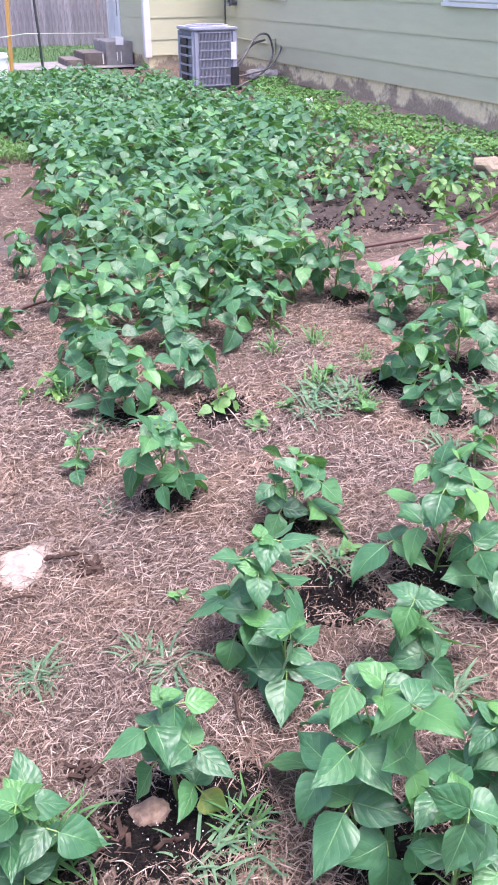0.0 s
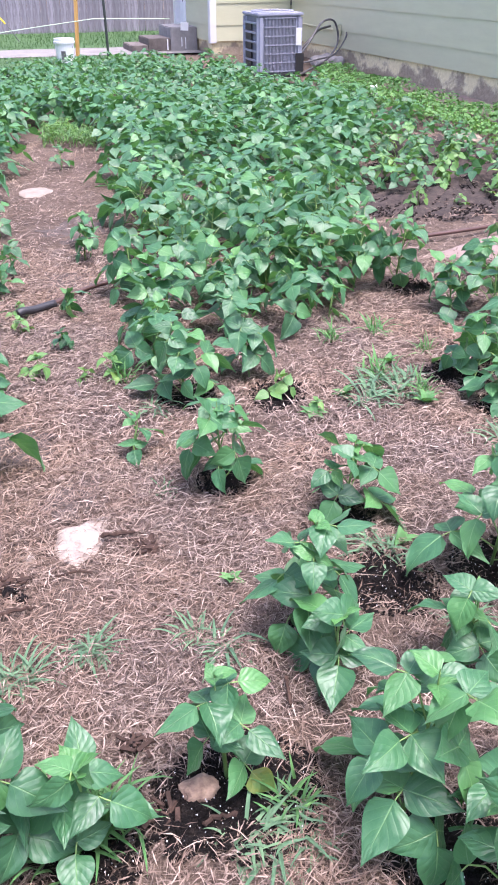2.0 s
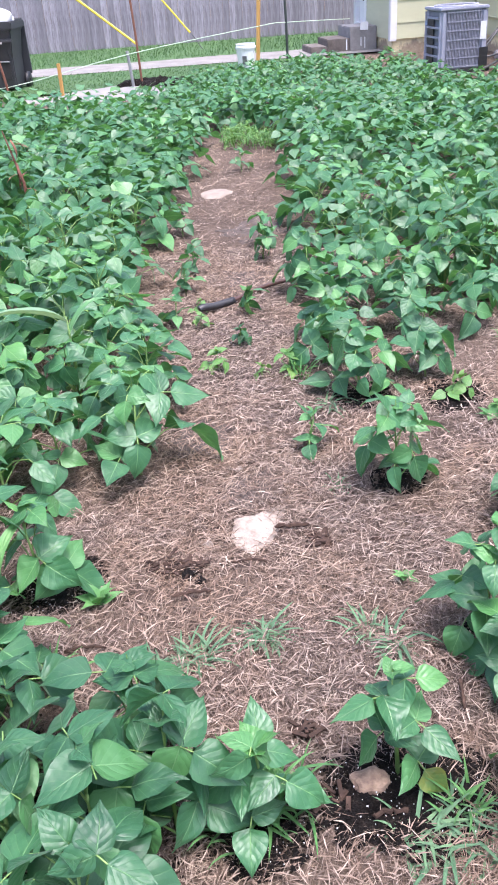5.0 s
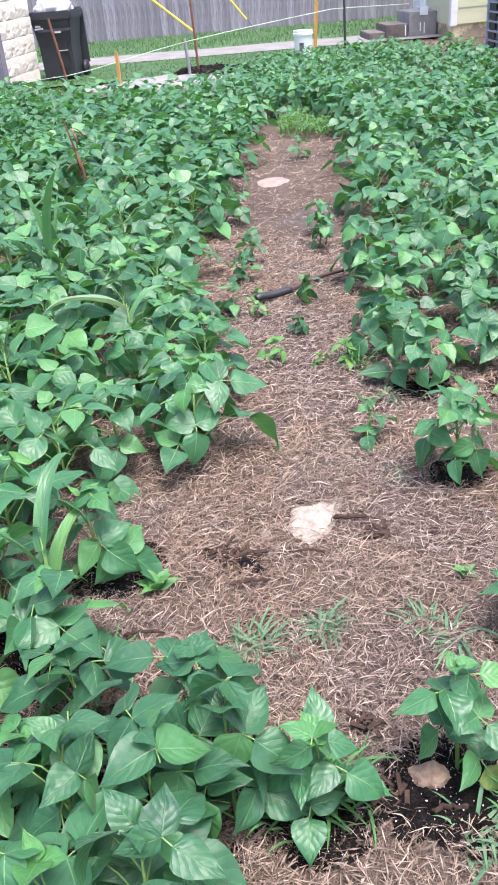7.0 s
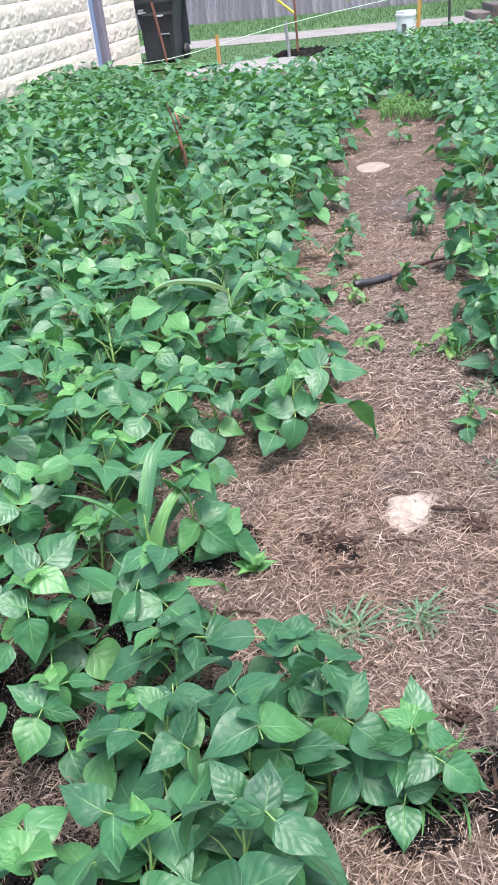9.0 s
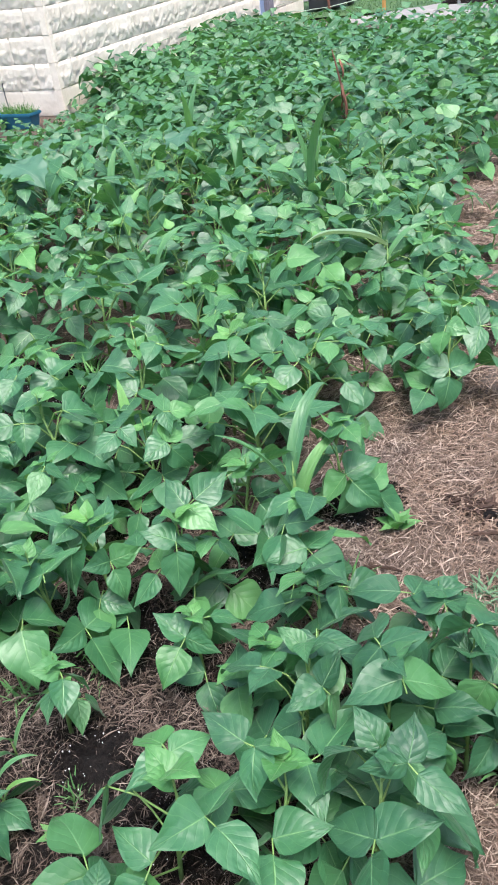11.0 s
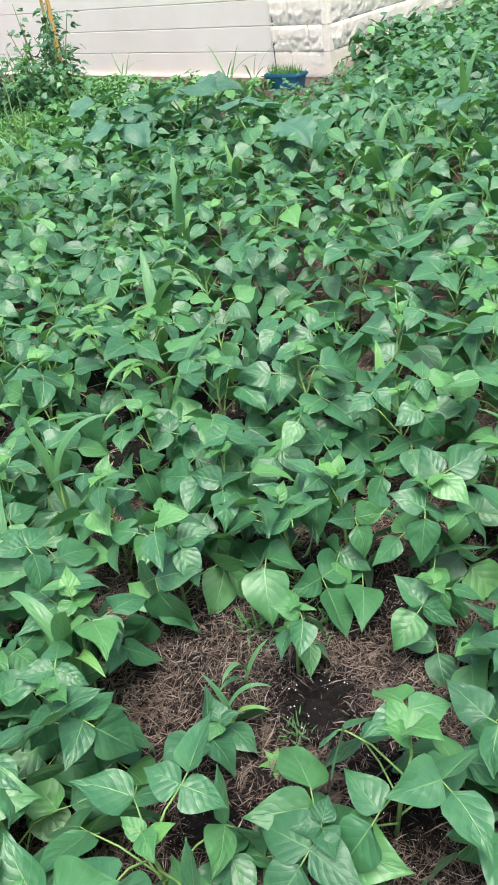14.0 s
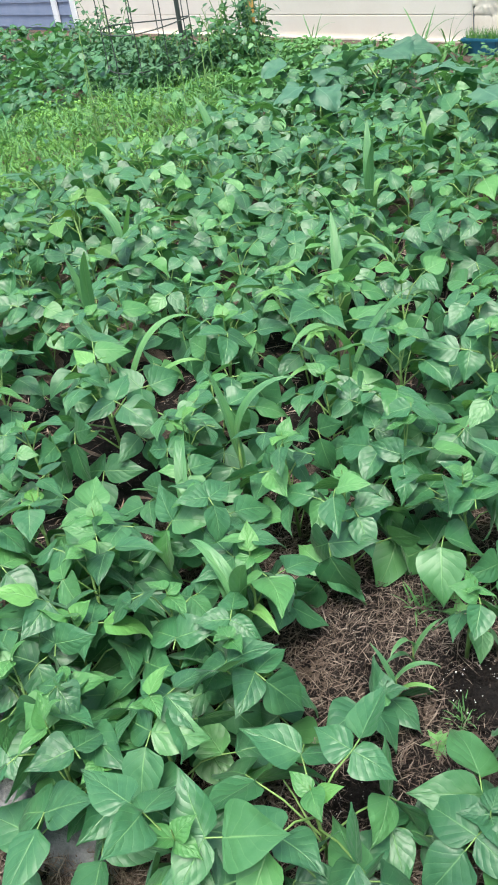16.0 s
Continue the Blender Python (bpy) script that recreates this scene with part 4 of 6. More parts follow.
def bean_frame(seed, nodes, height, reach, size):
    """The stem of a bean plant and the poses of its leaflets, three to a leaf."""
    rng = random.Random(seed)
    stem, leaves = Soup(), []
    lean = Vector((rng.uniform(-0.03, 0.03), rng.uniform(-0.03, 0.03), 0))
    axis = [Vector((0, 0, -0.02)), Vector((0, 0, 0.36 * height)) + lean * 0.4, Vector((0, 0, 0.74 * height)) + lean]
    stem.tube(axis, [0.0052, 0.0042, 0.0026], 6)
    turn = rng.uniform(0, 6.28)
    for k in range(nodes):
        t = (k + 0.5) / nodes
        turn += 2.4 + rng.uniform(-0.5, 0.5)
        root = axis[0].lerp(axis[2], min(1.0, 0.12 + 0.88 * t))
        out = Vector((math.cos(turn), math.sin(turn), 0))
        tip = root + out * reach * max(0.16, 1.05 - 0.62 * t ** 1.6) * rng.uniform(0.65, 1.2)
        scale = size * rng.uniform(0.78, 1.14) * (1.06 - 0.26 * t)
        tip.z = max(0.055, height * (0.23 + 0.75 * t) * rng.uniform(0.88, 1.08))
        midway = root.lerp(tip, 0.55) + Vector((0, 0, 0.05 * height))
        stem.tube([root, midway, tip], [0.0024, 0.002, 0.0017], 5, False)
        steep = 50 * (1 - t) ** 1.2 + rng.gauss(3, 20)
        steep = min(steep, math.degrees(math.asin(min(1.0, max(0.1, (tip.z - 0.012) / (1.25 * scale))))))
        plane = pose(*tip, 0, 0, math.degrees(turn) - 90 + rng.uniform(-25, 25)) @ pose(0, 0, 0, -steep, rng.gauss(0, 18), 0)
        spread = rng.uniform(82, 112)
        stem.tube([tip, plane @ Vector((0, 0.24 * scale, 0))], 0.0016, 4, False)
        for j, (ang, s) in enumerate(((0, 1.06), (spread, 0.95), (-spread, 0.95))):
            if rng.random() < 0.04:
                continue
            m = plane @ pose(0, 0.24 * scale if j == 0 else 0.0, 0, 0, 0, ang + rng.uniform(-10, 10)) @ pose(0, 0, 0, rng.gauss(-8, 17), rng.gauss(0, 17), 0)
            leaves.append((m @ Matrix.Scale(scale * s * rng.uniform(0.92, 1.06), 4), 3 * rng.randrange(300) + j))
    for k in range(3):
        m = pose(axis[2].x, axis[2].y, height * rng.uniform(0.84, 0.95), 0, 0, 120 * k + rng.uniform(-40, 40)) @ pose(0, 0, 0, rng.uniform(-5, 55), rng.uniform(-20, 20), 0)
        leaves.append((m @ Matrix.Scale(size * rng.uniform(0.38, 0.62), 4), 3 * rng.randrange(300)))
    stem.tube([axis[2], axis[2] + Vector((0, 0, 0.2 * height))], [0.0026, 0.001], 4, False)
    return stem, leaves


def bean_plant(seed, nodes, height=0.30, reach=0.13, size=0.115, material=LEAF, label="bushy green bean plant growing in straw mulch", yellow=0):
    """A bean plant with each leaflet a part."""
    root = empty("bean_plant", label=label, category="bean plant", group="bean plants")
    stem, leaves = bean_frame(seed, nodes, height, reach, size)
    part("stem", stem, STEM, root, smooth=True)
    for i, (m, k) in enumerate(leaves):
        young = material is LEAF and (i >= len(leaves) - 3 or (i >= len(leaves) - 9 and k % 9 == 0))
        mesh = MESH[(LEAF_YELLOW if i < yellow else LEAF_YOUNG if young else material).name]
        part("leaflet", mesh[k % len(mesh)], None, root, at=m @ Matrix.Scale(0.78 if i < yellow else 1.0, 4))
    return root


def bean_bulk(seed, nodes, height, reach, size, material, label):
    """A bean plant farther off: stem and one foliage part."""
    root = empty("bean_plant", label=label, category="bean plant", group="bean plants")
    stem, leaves = bean_frame(seed, nodes, height, reach, size)
    part("stem", stem, STEM, root)
    part("foliage", bulk(leaves, MIDDLING), material, root, smooth=True)
    return root


def bulk(leaves, forms=None):
    forms = forms or COARSE
    s = Soup()
    for m, k in leaves:
        v, f, uv = forms[k % len(forms)]
        s.add(shift(m, v), f, uv)
    return s


def bury(ob):
    """Take a pattern out of the picture once its copies stand."""
    for o in (*ob.children_recursive, ob):
        bpy.data.objects.remove(o)


def planted(x, y, s, turn, z=None):
    return pose(x, y, ground_height(x, y) if z is None else z, 0, 0, turn) @ Matrix.Scale(s, 4)


# single plants: x, y, height, width across, leaves, leaflet length
FRONT = [(-0.15, 1.1, 0.33, 0.23, 7, 0.0966), (0.2, 1.03, 0.45, 0.36, 13, 0.118), (0.49, 1.09, 0.29, 0.24, 8, 0.106), (0.36, 0.87, 0.34, 0.3, 9, 0.115), (0, 1.56, 0.38, 0.27, 12, 0.0994), (0.08, 1.42, 0.23, 0.18, 5, 0.1),
         (0.38, 1.46, 0.27, 0.24, 9, 0.0994), (0.52, 1.84, 0.42, 0.4, 14, 0.115), (0.66, 1.7, 0.25, 0.22, 7, 0.101), (0.12, 2.08, 0.28, 0.28, 9, 0.106), (-0.27, 2.2, 0.34, 0.31, 12, 0.101), (-0.6, 2.38, 0.17, 0.16, 3, 0.075),
         (-0.48, 2.82, 0.32, 0.33, 13, 0.106), (-0.24, 3.02, 0.31, 0.25, 8, 0.106), (-0.37, 3.42, 0.31, 0.28, 10, 0.101), (0.67, 3.03, 0.31, 0.33, 12, 0.106), (0.89, 3.24, 0.35, 0.36, 13, 0.106), (0.72, 2.8, 0.22, 0.22, 7, 0.0966),
         (0.9, 2.72, 0.18, 0.16, 4, 0.09), (0.78, 2.44, 0.16, 0.18, 3, 0.09), (0.68, 3.8, 0.28, 0.28, 9, 0.0966), (0.88, 3.78, 0.38, 0.4, 13, 0.106), (1.13, 3.86, 0.42, 0.42, 14, 0.109), (1.05, 4.3, 0.4, 0.4, 13, 0.106),
         (0.09, 3.68, 0.19, 0.2, 4, 0.1), (0.43, 4.08, 0.42, 0.38, 15, 0.106), (0.22, 4.05, 0.4, 0.36, 14, 0.106), (0.03, 3.84, 0.37, 0.33, 14, 0.103), (-0.22, 3.95, 0.37, 0.34, 14, 0.103), (-0.38, 0.92, 0.28, 0.22, 7, 0.0966)]
EDGE = [(-0.73, 3.32, 0.31, 0.3, 10, 0.113), (-0.67, 3.6, 0.32, 0.32, 10, 0.113), (-0.89, 3.87, 0.34, 0.34, 11, 0.115), (-1.28, 4.46, 0.22, 0.18, 5, 0.085), (-1.33, 4.72, 0.22, 0.2, 5, 0.09), (-1.13, 3.6, 0.14, 0.17, 3, 0.085),
        (-1.17, 1.5, 0.33, 0.32, 7, 0.122), (-1.47, 3.45, 0.16, 0.18, 4, 0.085), (-1.6, 4.17, 0.2, 0.2, 4, 0.085), (-1.08, 3.22, 0.11, 0.1, 3, 0.06), (-1.92, 4.89, 0.22, 0.2, 5, 0.085), (-1.55, 3.86, 0.18, 0.18, 4, 0.085),
        (-2.03, 6.73, 0.2, 0.18, 4, 0.085), (-1.08, 1.1, 0.35, 0.32, 9, 0.122), (-0.68, 0.78, 0.39, 0.36, 9, 0.132), (-0.84, 0.74, 0.39, 0.36, 9, 0.132), (-0.7, 1.02, 0.35, 0.32, 8, 0.123), (-0.55, 0.86, 0.35, 0.3, 8, 0.125),
        (-0.6, 0.58, 0.39, 0.36, 9, 0.132), (-1.3, 0.98, 0.35, 0.34, 9, 0.122), (-1.48, 0.86, 0.35, 0.34, 9, 0.123), (-0.91, 0.40, 0.36, 0.46, 9, 0.138), (-0.98, 0.82, 0.26, 0.28, 6, 0.122), (-1.32, 0.53, 0.27, 0.18, 3, 0.092),
        (-1.27, 0.26, 0.11, 0.24, 2, 0.118), (-1.67, 0.47, 0.36, 0.34, 9, 0.123), (-1.54, 0.73, 0.34, 0.34, 9, 0.123), (-1.15, 0.8, 0.22, 0.22, 4, 0.105), (-0.76, 0.52, 0.33, 0.32, 6, 0.129), (-0.92, 0.95, 0.33, 0.3, 8, 0.122)]
NEAR_LEFT = [(-1.5, -0.24, 0.32, 0.32, 8, 0.123), (-1.66, -0.22, 0.35, 0.34, 9, 0.125), (-1.95, -0.3, 0.37, 0.36, 10, 0.123), (-1.78, -0.14, 0.37, 0.36, 10, 0.125), (-1.57, -0.04, 0.35, 0.34, 9, 0.125), (-1.10, 0.03, 0.30, 0.46, 9, 0.130),
             (-1.34, -0.15, 0.35, 0.34, 9, 0.128), (-1.44, 0.06, 0.33, 0.32, 8, 0.123), (-1.6, 0.16, 0.35, 0.34, 9, 0.123), (-1.13, -0.19, 0.33, 0.32, 8, 0.129), (-1.95, -0.05, 0.37, 0.36, 10, 0.123), (-1.85, 0.15, 0.37, 0.36, 10, 0.123),
             (-1.9, 0.45, 0.37, 0.36, 10, 0.123), (-1.75, 0.68, 0.36, 0.36, 10, 0.123), (-2.15, 0.25, 0.38, 0.38, 11, 0.123), (-2.05, -0.18, 0.37, 0.36, 10, 0.123), (-1.35, 1.26, 0.31, 0.3, 8, 0.119), (-1.75, 1, 0.35, 0.34, 9, 0.122),
             (-1.95, 0.82, 0.36, 0.36, 10, 0.122), (-1.44, -0.33, 0.33, 0.36, 8, 0.126), (-1.34, -0.28, 0.24, 0.34, 6, 0.126), (-1.76, -0.38, 0.34, 0.36, 9, 0.125), (-1.6, -0.36, 0.32, 0.34, 8, 0.125),
             (-0.96, -0.04, 0.2, 0.34, 5, 0.132), (-0.95, 0.26, 0.2, 0.32, 4, 0.134)]
# pale plants: x, y, size
PALE = [(-4.15, 0.62, 1.65), (-0.8, 2.99, 0.5), (-0.89, 2.90, 0.35), (0.03, 2.73, 0.3), (-0.1, 2.85, 0.55), (-1.09, 2.95, 0.5), (-1.39, 3.62, 0.35), (-1.32, 3.4, 0.4), (0.73, 5.76, 0.7), (1.01, 5.75, 0.4), (1.31, 5.9, 0.8),
        (1.52, 5.75, 0.9), (1.73, 5.97, 0.9), (1.24, 6.06, 0.4), (1.09, 6.9, 0.8), (0.81, 7.34, 0.9), (1.45, 7.1, 0.8), (0.55, 6.4, 0.8), (0.95, 6.3, 0.7), (0.75, 6.6, 0.8), (0.6, 7.0, 0.9)]

# outlines of the dense rows
MIDDLE = [(-0.55, 2.95), (-0.1, 3.5), (0.4, 3.95), (0.4, 4.25), (0.12, 4.6), (0.1, 5.9), (0.5, 7.8), (0.3, 9.5), (0.1, 10.9), (-0.2, 10.9), (-0.7, 11.5), (-1.2, 12.7), (-2.2, 13.4), (-3.2, 13.2), (-4.1, 12.2),
          (-4.1, 10.2), (-3.9, 9.1), (-2.7, 8.5), (-2.0, 8.2), (-1.62, 7.2), (-1.2, 5.4), (-0.97, 4.4), (-0.84, 3.7), (-0.72, 3.2)]
LEFT = [(-1.1, 2.0), (-0.95, 2.15), (-1.2, 2.55), (-1.52, 3.0), (-1.67, 3.3), (-2.0, 4.1), (-2.15, 4.7), (-2.4, 5.8), (-2.65, 7.3), (-2.9, 8.4), (-3.9, 8.75), (-5.0, 8.8), (-6.4, 9.4), (-6.9, 9.3),
        (-6.45, 6.6), (-6.1, 5.2), (-6.0, 4.4), (-6.2, 3.8), (-6.2, 2.9), (-5.8, 2.5), (-5.2, 1.6), (-5.1, 0.9), (-5.3, 0.2), (-5.0, -0.6), (-3, -1.0), (-2.3, -0.4), (-2.3, 0.3), (-2.1, 0.9), (-1.8, 1.12), (-1.5, 1.4), (-1.32, 1.75)]


# bare spots among the rows: x, y, radius
GAPS = [(-6.3, 4.95, 0.35), (-2.84, 2.68, 0.25), (-2.52, 1.67, 0.27), (-2.95, 4.68, 0.22), (-2.38, 3.97, 0.18), (-1.92, 1.66, 0.17), (-2.77, 1.19, 0.14), (-3.1, 7.65, 0.22), (-4.3, 6.3, 0.2), (-0.6, 6.2, 0.2), (-1.6, 9.4, 0.25), (-0.1, 8.3, 0.2)]


def scatter(poly, gap, seed, keep_off=()):
    """Places inside an outline, no two nearer than the gap."""
    rng, got = random.Random(seed), []
    xs, ys = [p[0] for p in poly], [p[1] for p in poly]
    grid = {}
    for _ in range(int(30 * (max(xs) - min(xs)) * (max(ys) - min(ys)) / gap ** 2)):
        x, y = rng.uniform(min(xs), max(xs)), rng.uniform(min(ys), max(ys))
        if not inside(x, y, poly):
            continue
        c = (int(x // gap), int(y // gap))
        if any(math.hypot(x - a, y - b) < gap for i in (-1, 0, 1) for j in (-1, 0, 1) for a, b in grid.get((c[0] + i, c[1] + j), ())):
            continue
        if any(math.hypot(x - a, y - b) < r for a, b, r in GAPS) or any(math.hypot(x - a, y - b) < 0.8 * gap for a, b, *_ in keep_off):
            continue
        grid.setdefault(c, []).append((x, y))
        got.append((x, y))
    return got


def plant_beans():
    rng = random.Random(21)
    for i, (x, y, h, w, n, size) in enumerate(FRONT + EDGE + NEAR_LEFT):
        label = "small bean seedling with few leaves" if h < 0.24 else "vigorous bean plant with broad green leaves" if size > 0.117 else "young green bean plant growing in straw mulch"
        old = 1 if (x, y) in ((-0.15, 1.10), (0.49, 1.09)) else 0
        # on the two low plants at x < -0.9 the darker leaf paints in shade
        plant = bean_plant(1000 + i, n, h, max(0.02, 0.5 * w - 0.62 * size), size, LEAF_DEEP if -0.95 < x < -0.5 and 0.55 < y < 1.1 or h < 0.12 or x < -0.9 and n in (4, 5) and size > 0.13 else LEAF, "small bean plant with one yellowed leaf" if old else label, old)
        low = plant.children[1].matrix_basis.translation
        plant.matrix_basis = planted(x, y, 1.0, -40 - math.degrees(math.atan2(low.y, low.x)) if old else rng.uniform(0, 360))
    full = [bean_plant(100 + k, 11, 0.32, 0.118, 0.107) for k in range(9)]
    pale = [bean_plant(170 + k, 6 + k % 3, 0.28, 0.09, 0.11, LEAF_PALE, "pale yellow-green bean plant among darker beans", k % 2) for k in range(4)]
    pale_seedling = [bean_plant(195 + k, 3, 0.20, 0.07, 0.13, LEAF_PALE, "small pale bean seedling in the path") for k in range(2)]
    for i, (x, y, s) in enumerate(PALE):
        copy_thing(pale_seedling[i % 2] if s < 0.56 else pale[i % 4], planted(x, y, s, rng.uniform(0, 360)))
    taken = FRONT + EDGE + NEAR_LEFT + PALE
    spots = [(x, y, 1.1) for x, y in scatter(MIDDLE, 0.27, 5, taken)] + [(x, y, 1.2) for x, y in scatter(LEFT, 0.25, 6, taken)]
    spots += [(x, y, 0.8) for x, y in scatter([(0.5, 8.2), (1.0, 8.6), (0.7, 10.0), (0.35, 11.0), (0.15, 11.0)], 0.36, 8, taken)]
    spots += [(x, y, 0.85) for x, y in scatter([(0.3, 5.9), (0.8, 5.9), (1.4, 6.4), (1.9, 6.5), (1.8, 7.2), (1.2, 7.9), (0.6, 8.0)], 0.33, 9, taken)]
    spots.sort(key=lambda p: math.hypot(p[0] + 0.2, p[1] + 0.1))
    tall = [bean_bulk(300 + k, 14, 0.33, 0.172, 0.106, LEAF, "dense green bean plant in a garden row") for k in range(8)]
    rest = Soup()
    frames = [bean_frame(400 + k, 16, 0.33, 0.172, 0.104)[1] for k in range(8)]
    for i, (x, y, s) in enumerate(spots):
        s *= rng.uniform(0.85, 1.15) * (0.45 if math.hypot(x + 5.9, y - 4.65) < 1.0 else 1.0) * (0.78 if y > 9.3 else 1.0)
        if i < 88:
            copy_thing(full[i % 9], planted(x, y, s, rng.uniform(0, 360)))
        elif i < 200:
            copy_thing(tall[i % 8], planted(x, y, s, rng.uniform(0, 360)))
        else:
            m = planted(x, y, s, rng.uniform(0, 360))
            for lm, k in frames[i % 8]:
                v, f, uv = COARSE[k % len(COARSE)]
                rest.add(shift(m @ lm, v), f, uv)
    tagged(linked("bean_rows", rest, LEAF, smooth=True), "dense far rows of green bean foliage", "bean rows", kind="stuff")
    for o in (*full, *pale, *pale_seedling, *tall):
        bury(o)


plant_beans()


# ---- maize, squash, weeds, tomato ----
STRAP = ((0.0, 0.12, 0.35, 0.6, 0.85, 1.0), (0.55, 0.85, 1.0, 0.85, 0.45, 0.0))


def maize(seed, n):
    rng = random.Random(seed)
    root = empty("maize_plant", label="young maize plant with arching strap leaves among beans", category="maize plant", group="maize plants")
    part("stalk", Soup().tube([(0, 0, -0.02), (0.005, 0, 0.2), (0.0, 0.005, 0.32)], [0.009, 0.007, 0.0012], 6), STEM, root, smooth=True)
    for k in range(n):
        b = blade(0.34 * rng.uniform(0.75, 1.2), 0.052, 12, 2, 0.45, rng.choice((0.15, 0.5, 1.5)), 0.1, seed + k, outline=STRAP)
        m = pose(0, 0, 0.1 + 0.26 * k / n, 0, 0, 180 * k + rng.uniform(-35, 35)) @ pose(0, 0, 0, rng.uniform(66, 88), 0, 0)
        part("leaf", Soup().add(*b), LEAF_CORN, root, smooth=True, at=m)
    return root


MAIZE = [(-1.20, 1.30, 1.0), (-1.77, 1.31, 0.8), (-2.04, 2.40, 0.9), (-2.25, 3.2, 1.15), (-2.45, 3.55, 1.0), (-2.28, 0.89, 1.0), (-5.0, 1.73, 1.2), (-3.83, 0.71, 1.05), (-3.08, 0.32, 1.1), (-2.11, 0.40, 0.9), (-2.0, 0.18, 0.75), (-3.4, 1.55, 0.9), (-3.88, 2.45, 1.0),
         (-3.48, 1.80, 1.0), (-3.27, 2.13, 0.9), (-4.2, 3.83, 0.9), (-3.3, 2.94, 1.0), (-3.0, 3.65, 1.0), (-3.63, 4.05, 1.0), (-2.9, 2.6, 1.0), (-2.75, 1.16, 1.0), (-1.55, 0.12, 0.8), (-2.4, 2.2, 1.0), (-3.35, 3.2, 1.0), (-3.7, 2.9, 0.9), (-2.65, 0.3, 0.9)]


def glinting_maize(x, y):
    """A maize plant whose one long leaf arches over, a highlight painted into its pale colour."""
    root = empty("maize_plant", pose(x, y, 0), label="maize plant with one arching leaf, its highlight painted pale", category="maize plant", group="maize plants")
    part("stalk", Soup().tube([(0, 0, -0.02), (0.005, 0, 0.2), (0.0, 0.005, 0.38)], [0.009, 0.007, 0.002], 6), STEM, root, smooth=True)
    part("leaf", Soup().add(*blade(0.36, 0.11, 14, 2, 0.3, 1.0, 0.08, 3, outline=STRAP)), LEAF_GLINT, root, "pale green leaf with a painted highlight", smooth=True, at=pose(0, 0, 0.36, 0, 0, 123) @ pose(0, 0, 0, 28, 14, 0))
    part("leaf", Soup().add(*blade(0.24, 0.045, 10, 2, 0.4, 1.2, 0.08, 5, outline=STRAP)), LEAF_CORN, root, smooth=True, at=pose(0, 0, 0.3, 0, 0, -40) @ pose(0, 0, 0, 60, 0, 0))


glinting_maize(-1.56, 2.58)


def plant_maize():
    forms = [maize(500 + k, 3 + k % 2) for k in range(5)]
    rng = random.Random(8)
    for i, (x, y, s) in enumerate(MAIZE):
        copy_thing(forms[i % 5], planted(x, y, s * rng.uniform(0.85, 1.05), rng.uniform(0, 360)))
    for x, y in ((-1.30, 0.33), (-1.36, 0.42)):
        copy_thing(forms[0], planted(x, y, 0.32, rng.uniform(0, 360)))
    for o in forms:
        bury(o)


plant_maize()

LOBED = ((0.0, 0.06, 0.15, 0.25, 0.34, 0.45, 0.55, 0.66, 0.76, 0.88, 1.0), (0.35, 0.85, 0.98, 0.84, 1.0, 0.78, 0.86, 0.55, 0.5, 0.24, 0.0))


def squash(seed, n):
    rng = random.Random(seed)
    root = empty("squash_plant", label="squash plant with broad blue-green lobed leaves", category="squash plant", group="squash plants")
    stalks = Soup()
    for k in range(n):
        a, r, h = 2.4 * k + rng.uniform(-0.3, 0.3), rng.uniform(0.1, 0.34), rng.uniform(0.36, 0.5)
        p = Vector((r * math.cos(a), r * math.sin(a), h))
        stalks.tube([(0, 0, 0), (0.4 * p.x, 0.4 * p.y, 0.7 * h), p], 0.007, 5)
        s = rng.uniform(0.22, 0.31)
        b = blade(s, s * 1.1, 16, 8, rng.uniform(-0.1, 0.25), rng.uniform(0.3, 0.9), 0.16, seed + k, outline=LOBED)
        part("leaf", Soup().add(*b), LEAF_SQUASH, root, smooth=True, at=pose(*p, 0, 0, math.degrees(a) - 90) @ pose(0, -0.3 * s, 0.05, -rng.uniform(0, 25), rng.uniform(-15, 15), 0))
    part("stalk", stalks, STEM, root)
    return root


for i, (x, y) in enumerate([(-5.35, 3.25), (-4.3, 2.95), (-4.5, 3.85), (-5.7, 2.95), (-3.45, 3.8), (-5.2, 2.6)]):
    squash(700 + i, (5, 4, 3, 4, 2, 3)[i]).matrix_basis = planted(x, y, (1.0, 1.0, 0.8, 0.95, 0.85, 0.9)[i], 70 * i)


def thicket(name, poly, count, tall, size, material, label, cat, seed, forms=None, low=0.02, tip=(-70, 45)):
    """Uncountable low growth: small leaves in clumps."""
    rng, s = random.Random(seed), Soup()
    xs, ys = [p[0] for p in poly], [p[1] for p in poly]
    forms, k = forms or COARSE, 0
    while k < count:
        x, y = rng.uniform(min(xs), max(xs)), rng.uniform(min(ys), max(ys))
        k += 1
        if not inside(x, y, poly):
            continue
        top = tall * (0.55 + 0.6 * noise.noise((x * 1.6, y * 1.6, seed)) + 0.25 * noise.noise((x * 6, y * 6, seed)))
        z = low + max(0.02, top) * rng.random() ** 0.5
        v, f, uv = forms[rng.randrange(len(forms))]
        m = pose(x, y, z, 0, 0, rng.uniform(0, 360)) @ pose(0, 0, 0, rng.uniform(*tip), rng.uniform(-30, 30), 0) @ Matrix.Scale(size * rng.uniform(0.6, 1.3), 4)
        s.add(shift(m, v), f, uv)
    return tagged(linked(name, s, material, smooth=True), label, cat, kind="stuff")


